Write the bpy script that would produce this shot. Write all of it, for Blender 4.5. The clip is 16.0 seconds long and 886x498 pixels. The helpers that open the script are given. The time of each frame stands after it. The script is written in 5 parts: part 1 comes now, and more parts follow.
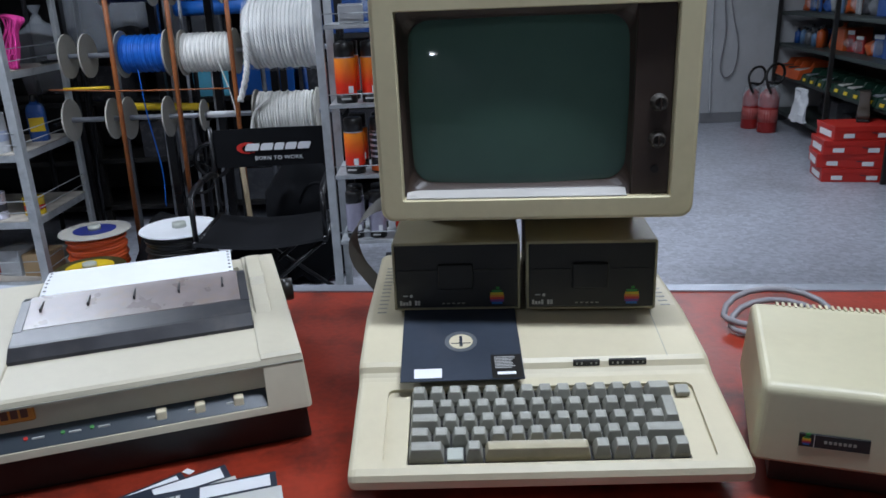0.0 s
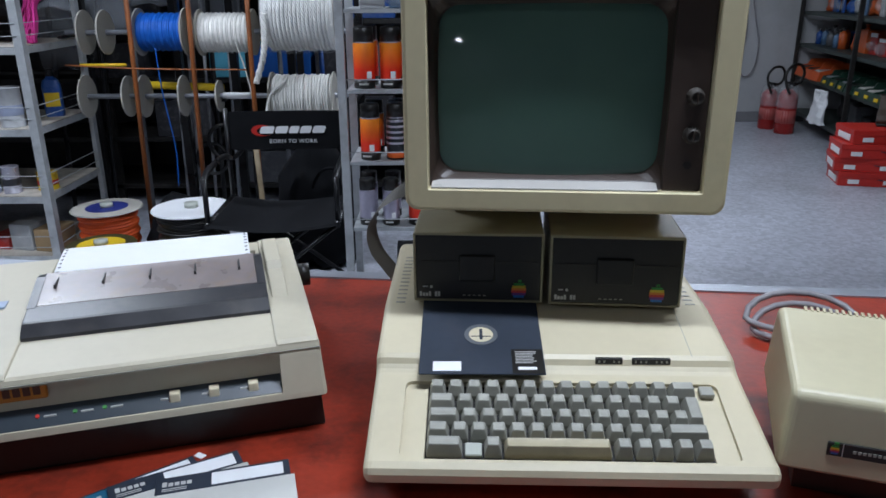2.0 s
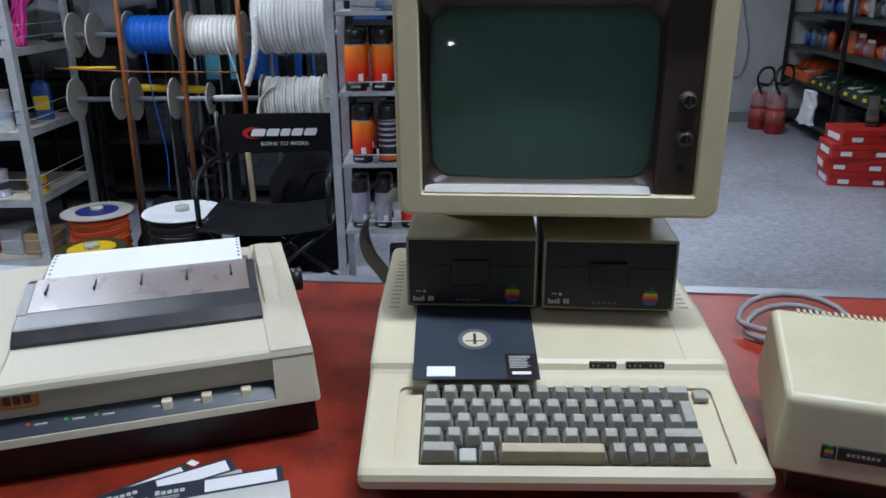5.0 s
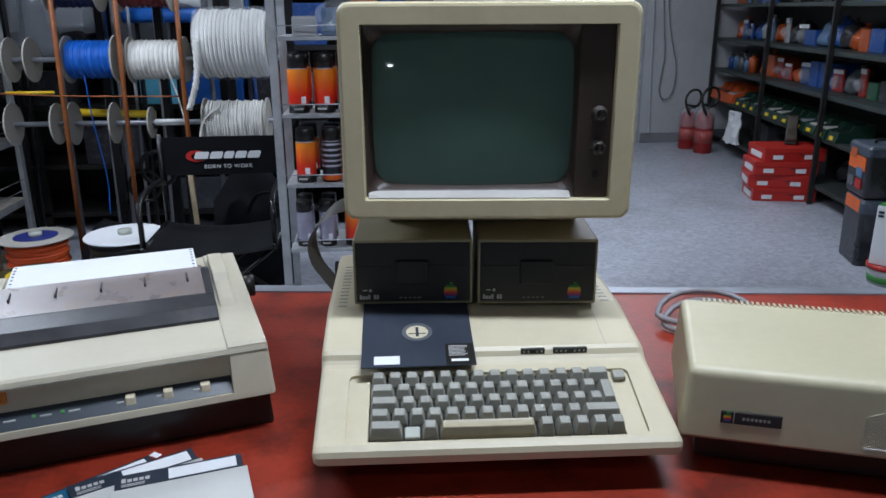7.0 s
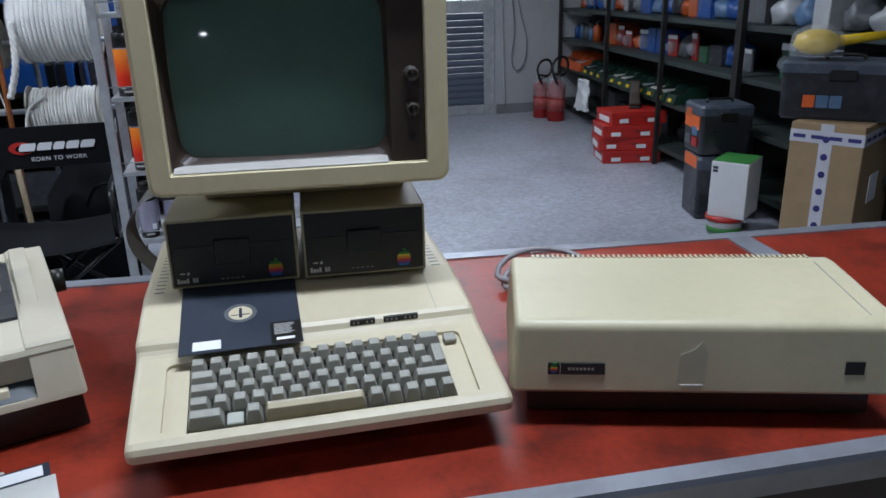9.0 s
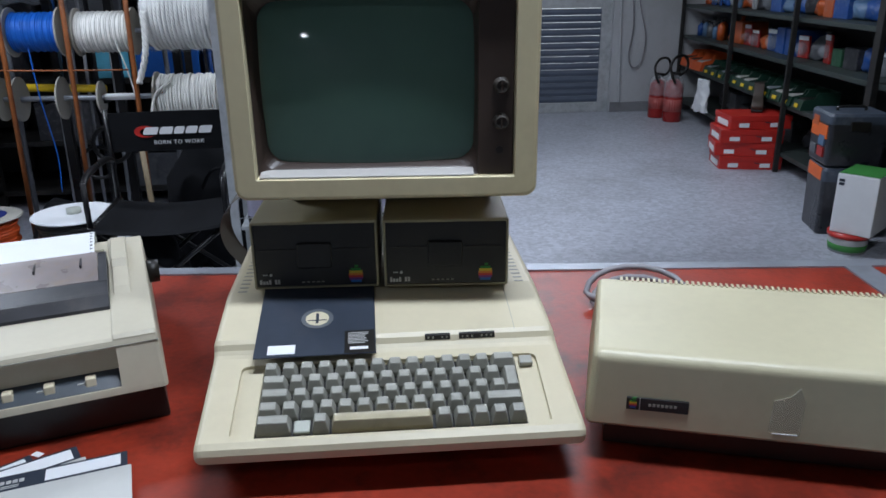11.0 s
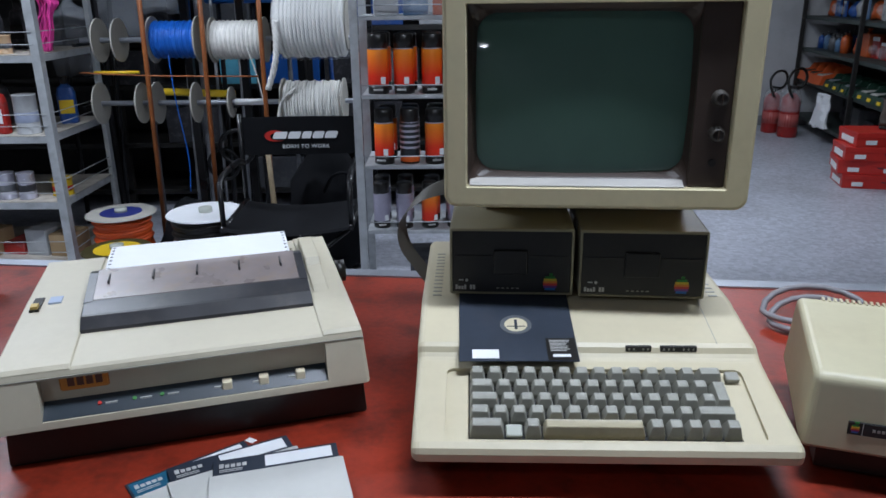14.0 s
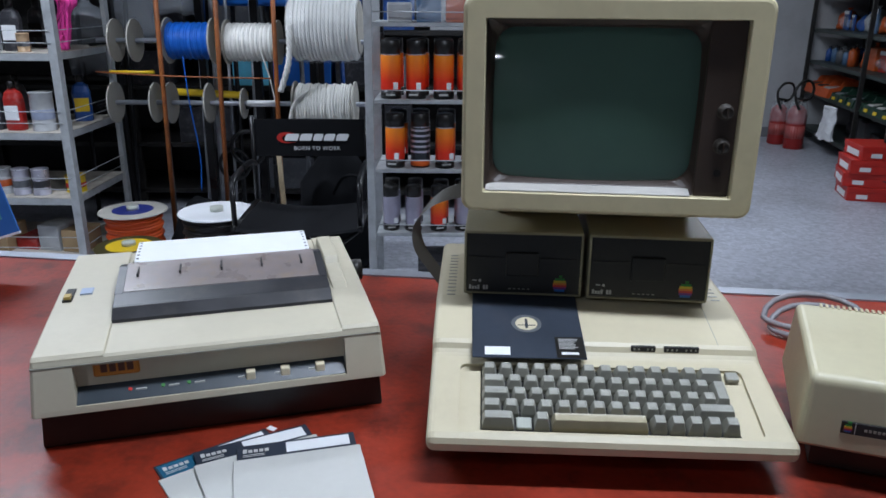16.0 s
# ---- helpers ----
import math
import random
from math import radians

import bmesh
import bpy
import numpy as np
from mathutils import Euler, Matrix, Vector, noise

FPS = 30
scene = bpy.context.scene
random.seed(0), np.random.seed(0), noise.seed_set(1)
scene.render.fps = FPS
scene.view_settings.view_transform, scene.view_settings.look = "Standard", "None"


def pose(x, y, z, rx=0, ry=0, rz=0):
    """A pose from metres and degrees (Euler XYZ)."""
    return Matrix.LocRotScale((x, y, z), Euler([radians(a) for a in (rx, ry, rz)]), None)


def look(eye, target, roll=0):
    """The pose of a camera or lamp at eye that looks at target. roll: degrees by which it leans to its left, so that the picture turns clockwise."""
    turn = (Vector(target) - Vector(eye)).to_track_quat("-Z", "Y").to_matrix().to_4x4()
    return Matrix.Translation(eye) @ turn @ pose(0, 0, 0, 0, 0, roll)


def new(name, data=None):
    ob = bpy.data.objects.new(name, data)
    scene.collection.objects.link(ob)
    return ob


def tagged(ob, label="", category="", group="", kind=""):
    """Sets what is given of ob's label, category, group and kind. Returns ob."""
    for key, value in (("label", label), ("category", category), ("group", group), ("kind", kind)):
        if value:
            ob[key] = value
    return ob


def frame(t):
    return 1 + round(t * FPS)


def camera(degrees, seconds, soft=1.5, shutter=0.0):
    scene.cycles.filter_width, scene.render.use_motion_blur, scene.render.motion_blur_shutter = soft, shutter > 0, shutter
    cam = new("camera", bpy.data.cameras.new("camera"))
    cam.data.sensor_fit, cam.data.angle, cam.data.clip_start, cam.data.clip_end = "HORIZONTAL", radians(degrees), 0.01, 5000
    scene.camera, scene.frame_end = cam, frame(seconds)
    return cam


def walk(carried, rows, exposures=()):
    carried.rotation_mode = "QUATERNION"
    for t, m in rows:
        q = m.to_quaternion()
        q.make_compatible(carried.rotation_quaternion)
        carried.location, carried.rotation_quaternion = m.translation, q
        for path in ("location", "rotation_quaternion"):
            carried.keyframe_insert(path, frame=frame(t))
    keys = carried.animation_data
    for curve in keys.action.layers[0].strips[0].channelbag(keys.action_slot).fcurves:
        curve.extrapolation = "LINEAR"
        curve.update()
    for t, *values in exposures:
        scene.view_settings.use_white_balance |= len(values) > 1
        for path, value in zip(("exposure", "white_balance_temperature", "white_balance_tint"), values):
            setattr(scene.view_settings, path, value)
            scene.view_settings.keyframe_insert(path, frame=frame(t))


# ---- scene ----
# ---- camera ----
cam = camera(60.5, 16.0, soft=1.6)
PATH = [
    (0, (-0.095, 0.265, 1.326), (-0.087, 2.16, 0.688), -2.3),
    (0.5, (-0.101, 0.276, 1.324), (-0.103, 2.179, 0.71), -0.7),
    (1, (-0.108, 0.28, 1.327), (-0.127, 2.179, 0.7), -0.6),
    (1.5, (-0.114, 0.283, 1.322), (-0.118, 2.174, 0.672), -0.2),
    (2, (-0.112, 0.282, 1.321), (-0.125, 2.169, 0.658), -0.4),
    (2.5, (-0.108, 0.286, 1.322), (-0.113, 2.177, 0.672), -0.2),
    (3, (-0.104, 0.29, 1.324), (-0.102, 2.183, 0.68), -0.7),
    (5.3, (-0.118, 0.283, 1.324), (-0.107, 2.17, 0.663), -0.4),
    (5.5, (-0.13, 0.254, 1.323), (-0.088, 2.153, 0.696), 0.2),
    (6, (-0.126, 0.199, 1.328), (0.005, 2.107, 0.743), -0.5),
    (6.5, (-0.118, 0.192, 1.327), (0.034, 2.089, 0.714), -0.5),
    (7, (-0.113, 0.196, 1.326), (0.042, 2.097, 0.723), -0.3),
    (7.5, (-0.103, 0.208, 1.316), (0.116, 2.089, 0.672), -0.2),
    (8, (-0.093, 0.214, 1.311), (0.209, 2.075, 0.642), -0.8),
    (8.5, (-0.067, 0.212, 1.306), (0.38, 2.044, 0.64), -1.2),
    (8.7, (-0.06, 0.207, 1.304), (0.42, 2.033, 0.645), -1.5),
    (10.8, (-0.012, 0.233, 1.32), (0.241, 2.099, 0.646), -0.3),
    (11, (-0.017, 0.236, 1.321), (0.188, 2.108, 0.647), -0.7),
    (11.5, (-0.043, 0.238, 1.328), (0.122, 2.136, 0.72), -0.0),
    (12, (-0.07, 0.23, 1.33), (0.018, 2.132, 0.719), -0.3),
    (12.5, (-0.097, 0.236, 1.325), (-0.048, 2.129, 0.681), 0.1),
    (13, (-0.129, 0.222, 1.324), (-0.042, 2.118, 0.692), 0.3),
    (13.5, (-0.151, 0.21, 1.321), (-0.085, 2.097, 0.661), -0.7),
    (14, (-0.153, 0.233, 1.325), (-0.17, 2.125, 0.676), -0.7),
    (14.5, (-0.137, 0.247, 1.335), (-0.199, 2.15, 0.721), -0.0),
    (15, (-0.151, 0.222, 1.335), (-0.195, 2.119, 0.702), 0.3),
    (15.5, (-0.163, 0.197, 1.334), (-0.197, 2.089, 0.685), 0.0),
    (16, (-0.167, 0.19, 1.335), (-0.194, 2.086, 0.697), 0.4),
]

walk(cam, [(t, look(eye, target, roll)) for t, eye, target, roll in PATH])

# ---- world and light ----
world = bpy.data.worlds.new("shop_world")
scene.world = world
world.use_nodes = True
world.node_tree.nodes["Background"].inputs[0].default_value = (0.55, 0.65, 0.8, 1)
world.node_tree.nodes["Background"].inputs[1].default_value = 0.008
scene.view_settings.exposure = 0.0
TABLE = 0.832         # height of the counter top
UNIT = 0.850          # datum of the machines, which stand on feet
LAMPS = [(0.28, 0.82, 0.9, 36), (-1.35, -0.9, 0.09, 6), (-1.58, -2.6, 0.07, 5, 0.98), (-1.95, 2.75, 1.2, 45), (1.0, 4.3, 1.2, 37), (1.3, 6.3, 1.2, 13)]


# ---- mesh helpers ----
def bmesh_new():
    return bmesh.new()


def box(bm, x0, y0, z0, x1, y1, z1, bevel=0.0, seg=2, m=None):
    """A box, bevelled on all its edges."""
    b = bmesh.new()
    bmesh.ops.create_cube(b, size=1)
    for v in b.verts:
        v.co = Vector((x0 + (v.co.x + 0.5) * (x1 - x0), y0 + (v.co.y + 0.5) * (y1 - y0), z0 + (v.co.z + 0.5) * (z1 - z0)))
    if bevel:
        bmesh.ops.bevel(b, geom=b.edges[:], offset=bevel, segments=seg, affect="EDGES", profile=0.5)
    return join(bm, b, m)


def join(bm, b, m=None, smooth=False):
    """Adds the bmesh b to bm and frees it."""
    vs = [bm.verts.new(m @ v.co if m else v.co) for v in b.verts]
    b.verts.index_update()
    for f in b.faces:
        try:
            g = bm.faces.new([vs[v.index] for v in f.verts])
            g.smooth = smooth or f.smooth
        except ValueError:
            pass
    b.free()
    return bm


def prism(bm, outline, x0, x1, bevel=0.0, seg=2, m=None):
    """An outline of (y, z) drawn out along x."""
    b = bmesh.new()
    a = [b.verts.new((x0, y, z)) for y, z in outline]
    c = [b.verts.new((x1, y, z)) for y, z in outline]
    n = len(outline)
    b.faces.new(a)
    b.faces.new(c[::-1])
    for k in range(n):
        b.faces.new((a[k], c[k], c[(k + 1) % n], a[(k + 1) % n])[::-1])
    bmesh.ops.recalc_face_normals(b, faces=b.faces[:])
    if bevel:
        ends = [e for e in b.edges if abs(e.verts[0].co.x - e.verts[1].co.x) < 1e-6]
        bmesh.ops.bevel(b, geom=ends, offset=bevel, segments=seg, affect="EDGES", profile=0.5)
    return join(bm, b, m)


def rounded_rect(w, h, r, seg=5):
    """Outline of a rectangle with round corners about the origin."""
    pts = []
    for cx, cy, a0 in ((w / 2 - r, h / 2 - r, 0), (-w / 2 + r, h / 2 - r, 90), (-w / 2 + r, -h / 2 + r, 180), (w / 2 - r, -h / 2 + r, 270)):
        for k in range(seg + 1):
            a = radians(a0 + 90 * k / seg)
            pts.append((cx + r * math.cos(a), cy + r * math.sin(a)))
    return pts


def loft(bm, rings, close_start=True, close_end=True, smooth=False, m=None):
    """Joins rings of equal numbers of points."""
    b = bmesh.new()
    rows = [[b.verts.new(p) for p in ring] for ring in rings]
    n = len(rows[0])
    for r0, r1 in zip(rows, rows[1:]):
        for k in range(n):
            f = b.faces.new((r0[k], r0[(k + 1) % n], r1[(k + 1) % n], r1[k]))
            f.smooth = smooth
    if close_start:
        b.faces.new(rows[0][::-1])
    if close_end:
        b.faces.new(rows[-1])
    bmesh.ops.recalc_face_normals(b, faces=b.faces[:])
    return join(bm, b, m)


def lathe(bm, profile, seg=24, m=None, smooth=True):
    """Turns a profile of (radius, z) about the z axis."""
    rings = [[(r * math.cos(2 * math.pi * k / seg), r * math.sin(2 * math.pi * k / seg), z) for k in range(seg)] for r, z in profile]
    return loft(bm, rings, smooth=smooth, m=m)


def along(p, q):
    """The pose that takes the z axis onto the line from p to q."""
    p, q = Vector(p), Vector(q)
    return Matrix.Translation(p) @ (q - p).to_track_quat("Z", "Y").to_matrix().to_4x4()


def rod(bm, p, q, r, seg=10, r2=None):
    """A round bar from p to q."""
    length = (Vector(q) - Vector(p)).length
    return lathe(bm, [(r, 0), (r if r2 is None else r2, length)], seg, along(p, q))


def tube(bm, pts, r, seg=8, closed=False):
    """A round tube along points."""
    pts = [Vector(p) for p in pts]
    rings, last = [], None
    n = len(pts)
    for k, p in enumerate(pts):
        d = (pts[(k + 1) % n] - pts[k - 1]) if closed or 0 < k < n - 1 else (pts[1] - pts[0] if k == 0 else pts[-1] - pts[-2])
        d.normalize()
        side = (last - d * last.dot(d)) if last else d.orthogonal()
        side.normalize()
        last = side
        up = d.cross(side)
        rings.append([p + r * (side * math.cos(2 * math.pi * j / seg) + up * math.sin(2 * math.pi * j / seg)) for j in range(seg)])
    if closed:
        rings.append(rings[0])
    return loft(bm, rings, not closed, not closed, True)


def smooth_path(pts, steps=6):
    """A Catmull-Rom line through points."""
    pts = [Vector(p) for p in pts]
    ext = [2 * pts[0] - pts[1]] + pts + [2 * pts[-1] - pts[-2]]
    out = []
    for a, b, c, d in zip(ext, ext[1:], ext[2:], ext[3:]):
        for k in range(steps):
            t = k / steps
            out.append(0.5 * (2 * b + (c - a) * t + (2 * a - 5 * b + 4 * c - d) * t * t + (3 * b - a - 3 * c + d) * t ** 3))
    return out + [pts[-1]]


def mesh_of(name, bm, material):
    me = bpy.data.meshes.new(name)
    bm.to_mesh(me)
    bm.free()
    me.materials.append(material)
    return me


def part(name, bm, material, parent, label="", m=None):
    """ONE mesh object under a thing or a part."""
    ob = new(name, bm if isinstance(bm, bpy.types.Mesh) else mesh_of(name, bm, material))
    ob.parent = parent
    if m is not None:
        ob.matrix_local = m
    return tagged(ob, label)


def thing(name, m, label, category, group="", kind=""):
    """An Empty at a thing's base, for its parts."""
    ob = new(name)
    ob.empty_display_size = 0.05
    ob.matrix_world = m
    return tagged(ob, label, category, group, kind)


def solid(name, bm, material, label, category, group="", kind="", m=None):
    """A thing of one mesh."""
    ob = new(name, mesh_of(name, bm, material))
    if m is not None:
        ob.matrix_world = m
    return tagged(ob, label, category, group, kind)


def carve(ob, *cutters):
    """Cuts the bmeshes out of the mesh of ob."""
    for bm in cutters:
        me = bpy.data.meshes.new("cutter")
        bmesh.ops.recalc_face_normals(bm, faces=bm.faces[:])
        bm.to_mesh(me)
        bm.free()
        tool = bpy.data.objects.new("cutter", me)
        scene.collection.objects.link(tool)
        tool.matrix_world = ob.matrix_world.copy() if ob.parent is None else ob.parent.matrix_basis @ ob.matrix_basis
        mod = ob.modifiers.new("cut", "BOOLEAN")
        mod.operation, mod.object, mod.solver = "DIFFERENCE", tool, "EXACT"
        bpy.context.view_layer.update()
        done = bpy.data.meshes.new_from_object(ob.evaluated_get(bpy.context.evaluated_depsgraph_get()))
        ob.modifiers.clear()
        ob.data = done
        bpy.data.objects.remove(tool)
        bpy.data.meshes.remove(me)
    return ob


# ---- materials ----
def material(name, colour, rough=0.5, metal=0.0, vary=0.12, grain=60.0, blotch=6.0, bump=0.05, dirt=None, dirt_amount=0.3, coat=0.0, bump_scale=None, rough_vary=0.1):
    """A surface with grain and blotches at two scales, and stains of a second colour."""
    mat = bpy.data.materials.new(name)
    mat.use_nodes = True
    nt = mat.node_tree
    n, l = nt.nodes, nt.links
    bsdf = n["Principled BSDF"]
    co = n.new("ShaderNodeTexCoord")
    info = n.new("ShaderNodeObjectInfo")
    off = n.new("ShaderNodeVectorMath")
    off.operation = "MULTIPLY_ADD"
    off.inputs[1].default_value = (1, 1, 1)
    l.new(co.outputs["Object"], off.inputs[0])
    shift = n.new("ShaderNodeVectorMath")
    shift.operation = "SCALE"
    shift.inputs[0].default_value = (7.1, 3.3, 5.7)
    l.new(info.outputs["Random"], shift.inputs["Scale"])
    l.new(shift.outputs[0], off.inputs[2])
    big, small = n.new("ShaderNodeTexNoise"), n.new("ShaderNodeTexNoise")
    for node, sc, det in ((big, blotch, 5.0), (small, grain, 3.0)):
        node.inputs["Scale"].default_value = sc
        node.inputs["Detail"].default_value = det
        l.new(off.outputs[0], node.inputs["Vector"])
    add = n.new("ShaderNodeMath")
    add.operation = "MULTIPLY_ADD"
    add.inputs[1].default_value = 0.35
    l.new(small.outputs["Fac"], add.inputs[0])
    l.new(big.outputs["Fac"], add.inputs[2])
    ramp = n.new("ShaderNodeMapRange")
    ramp.inputs["From Min"].default_value, ramp.inputs["From Max"].default_value = 0.45, 0.9
    ramp.inputs["To Min"].default_value, ramp.inputs["To Max"].default_value = 1 - vary, 1 + vary
    l.new(add.outputs[0], ramp.inputs["Value"])
    tone = n.new("ShaderNodeVectorMath")
    tone.operation = "SCALE"
    tone.inputs[0].default_value = colour
    l.new(ramp.outputs[0], tone.inputs["Scale"])
    last = tone.outputs[0]
    if dirt:
        patch = n.new("ShaderNodeTexNoise")
        patch.inputs["Scale"].default_value, patch.inputs["Detail"].default_value, patch.inputs["Roughness"].default_value = blotch * 1.7, 8.0, 0.65
        l.new(off.outputs[0], patch.inputs["Vector"])
        lim = n.new("ShaderNodeMapRange")
        lim.inputs["From Min"].default_value, lim.inputs["From Max"].default_value = 0.5, 0.72
        lim.inputs["To Max"].default_value = dirt_amount
        l.new(patch.outputs["Fac"], lim.inputs["Value"])
        mix = n.new("ShaderNodeMix")
        mix.data_type = "RGBA"
        l.new(lim.outputs[0], mix.inputs["Factor"])
        l.new(last, mix.inputs["A"])
        mix.inputs["B"].default_value = (*dirt, 1)
        last = mix.outputs["Result"]
    l.new(last, bsdf.inputs["Base Color"])
    rr = n.new("ShaderNodeMapRange")
    rr.inputs["To Min"].default_value, rr.inputs["To Max"].default_value = max(rough - rough_vary, 0.02), min(rough + rough_vary, 1)
    l.new(big.outputs["Fac"], rr.inputs["Value"])
    l.new(rr.outputs[0], bsdf.inputs["Roughness"])
    bsdf.inputs["Metallic"].default_value = metal
    bsdf.inputs["Coat Weight"].default_value = coat
    if bump:
        bp = n.new("ShaderNodeBump")
        bp.inputs["Strength"].default_value = bump
        bp.inputs["Distance"].default_value = 0.002
        if bump_scale:
            fine = n.new("ShaderNodeTexNoise")
            fine.inputs["Scale"].default_value = bump_scale
            l.new(off.outputs[0], fine.inputs["Vector"])
            l.new(fine.outputs["Fac"], bp.inputs["Height"])
        else:
            l.new(small.outputs["Fac"], bp.inputs["Height"])
        l.new(bp.outputs[0], bsdf.inputs["Normal"])
    return mat


def glass(name, colour=(0.9, 0.95, 0.95), rough=0.05, alpha=0.15):
    """Thin clear film or pane."""
    mat = bpy.data.materials.new(name)
    mat.use_nodes = True
    b = mat.node_tree.nodes["Principled BSDF"]
    b.inputs["Base Color"].default_value = (*colour, 1)
    b.inputs["Roughness"].default_value = rough
    b.inputs["Alpha"].default_value = alpha
    return mat


def glow(name, colour, power):
    mat = bpy.data.materials.new(name)
    mat.use_nodes = True
    b = mat.node_tree.nodes["Principled BSDF"]
    b.inputs["Emission Color"].default_value = (*colour, 1)
    b.inputs["Emission Strength"].default_value = power
    return mat


def terrazzo():
    """Pale grey floor with stone chips and scuffs."""
    mat = material("terrazzo_floor", (0.42, 0.435, 0.485), 0.4, 0, 0.14, 25, 1.1, 0.02, (0.17, 0.165, 0.165), 0.42)
    nt = mat.node_tree
    n, l = nt.nodes, nt.links
    bsdf = n["Principled BSDF"]
    base = bsdf.inputs["Base Color"].links[0].from_socket
    co = n.new("ShaderNodeTexCoord")
    chips = n.new("ShaderNodeTexVoronoi")
    chips.inputs["Scale"].default_value = 48
    l.new(co.outputs["Object"], chips.inputs["Vector"])
    hue = n.new("ShaderNodeSeparateColor")
    l.new(chips.outputs["Color"], hue.inputs[0])
    lim = n.new("ShaderNodeMapRange")
    lim.inputs["From Min"].default_value, lim.inputs["From Max"].default_value = 0.0, 1.0
    lim.inputs["To Min"].default_value, lim.inputs["To Max"].default_value = 0.80, 1.15
    l.new(hue.outputs[0], lim.inputs["Value"])
    tone = n.new("ShaderNodeVectorMath")
    tone.operation = "SCALE"
    l.new(base, tone.inputs[0])
    l.new(lim.outputs[0], tone.inputs["Scale"])
    l.new(tone.outputs[0], bsdf.inputs["Base Color"])
    return mat


BEIGE = material("aged_beige_plastic", (0.60, 0.535, 0.375), 0.45, 0, 0.05, 90, 5, 0.05, (0.33, 0.26, 0.14), 0.14, bump_scale=900)
# drive case beige, lowered in colour for the shade cast by the monitor
BEIGE_SHADED = material("shaded_yellowed_beige_plastic", (0.33, 0.30, 0.20), 0.45, 0, 0.07, 80, 5, 0.05, (0.26, 0.2, 0.1), 0.25, bump_scale=900)
DISK_CASE = material("olive_beige_plastic", (0.53, 0.485, 0.325), 0.42, 0, 0.06, 80, 5, 0.05, (0.30, 0.23, 0.11), 0.2, bump_scale=900)
MONITOR = material("monitor_beige_plastic", (0.60, 0.53, 0.335), 0.45, 0, 0.07, 80, 5, 0.05, (0.3, 0.23, 0.12), 0.25, bump_scale=900)
PRINTER = material("cream_plastic", (0.53, 0.485, 0.37), 0.5, 0, 0.05, 90, 6, 0.06, (0.32, 0.27, 0.17), 0.16, bump_scale=800)
KEYCAP = material("grey_keycap_plastic", (0.33, 0.325, 0.28), 0.5, 0, 0.10, 120, 20, 0.05, (0.1, 0.09, 0.07), 0.2)
SPACE = material("worn_space_bar_plastic", (0.42, 0.37, 0.25), 0.3, 0, 0.1, 60, 12, 0.03, (0.15, 0.12, 0.07), 0.3)
PALE = material("pale_grey_plastic", (0.46, 0.48, 0.42), 0.5, 0, 0.06, 60, 10, 0.03)
WELL = material("dark_brown_plastic", (0.018, 0.016, 0.014), 0.5, 0, 0.2, 60, 10, 0.05)
KNOB = material("knob_brown_plastic", (0.034, 0.028, 0.022), 0.6, 0, 0.1)
BROWN = material("brown_bezel_plastic", (0.050, 0.033, 0.025), 0.42, 0, 0.15, 80, 8, 0.06, bump_scale=900)
# inner bezel painted pale for the light its ledge catches
LEDGE = material("lightened_grey_inner_bezel", (0.44, 0.42, 0.39), 0.28, 0, 0.1, 60, 8, 0.03)
BLACK = material("black_plastic", (0.010, 0.009, 0.008), 0.38, 0, 0.2, 80, 9, 0.05, (0.035, 0.03, 0.026), 0.22, bump_scale=700)
CRT = material("green_grey_tube_glass", (0.085, 0.160, 0.125), 0.035, 0, 0.08, 30, 4, 0.0, (0.05, 0.07, 0.05), 0.12, rough_vary=0.02)
STEEL = material("dull_aluminium", (0.36, 0.38, 0.42), 0.5, 0.7, 0.12, 40, 9, 0.05, (0.25, 0.25, 0.25), 0.4)
GALV = material("galvanised_steel", (0.47, 0.49, 0.50), 0.5, 0.3, 0.16, 40, 12, 0.06, (0.22, 0.21, 0.2), 0.4)
RED_TOP = material("worn_red_linoleum", (0.25, 0.024, 0.009), 0.44, 0, 0.42, 110, 7, 0.16, (0.035, 0.006, 0.004), 0.85)
WOOD = material("board_wood", (0.33, 0.25, 0.15), 0.6, 0, 0.2, 30, 8, 0.08, (0.14, 0.1, 0.06), 0.4)
BOARD = material("worn_grey_shelf_board", (0.50, 0.46, 0.40), 0.6, 0, 0.2, 40, 8, 0.06, (0.2, 0.16, 0.12), 0.4)
OLD_WOOD = material("dark_stained_wood", (0.075, 0.05, 0.028), 0.6, 0, 0.3, 30, 8, 0.1, (0.03, 0.02, 0.012), 0.5)
FLOOR = terrazzo()
WALL = material("scuffed_white_wall_paint", (0.43, 0.44, 0.45), 0.7, 0, 0.06, 25, 1.6, 0.1, (0.3, 0.29, 0.27), 0.35)
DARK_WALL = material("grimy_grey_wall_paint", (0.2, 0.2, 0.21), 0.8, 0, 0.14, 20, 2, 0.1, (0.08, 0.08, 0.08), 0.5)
CEILING = material("grey_ceiling", (0.3, 0.3, 0.3), 0.8, 0, 0.06, 20, 2, 0.08)
WHITE = material("white_paper", (0.78, 0.79, 0.80), 0.7, 0, 0.03, 60, 10, 0.02)
SLEEVE = material("grey_white_sleeve_paper", (0.52, 0.52, 0.49), 0.75, 0, 0.04, 90, 9, 0.03)
DISK = material("black_vinyl_disk_jacket", (0.026, 0.035, 0.052), 0.42, 0, 0.15, 90, 12, 0.05, (0.06, 0.06, 0.07), 0.3)
LIGHTBAR = material("pale_print", (0.5, 0.5, 0.48), 0.6)
CABLE = material("grey_cable_sheath", (0.22, 0.21, 0.22), 0.4, 0, 0.08)
RED = material("red_paint", (0.5, 0.025, 0.018), 0.4, 0, 0.1)
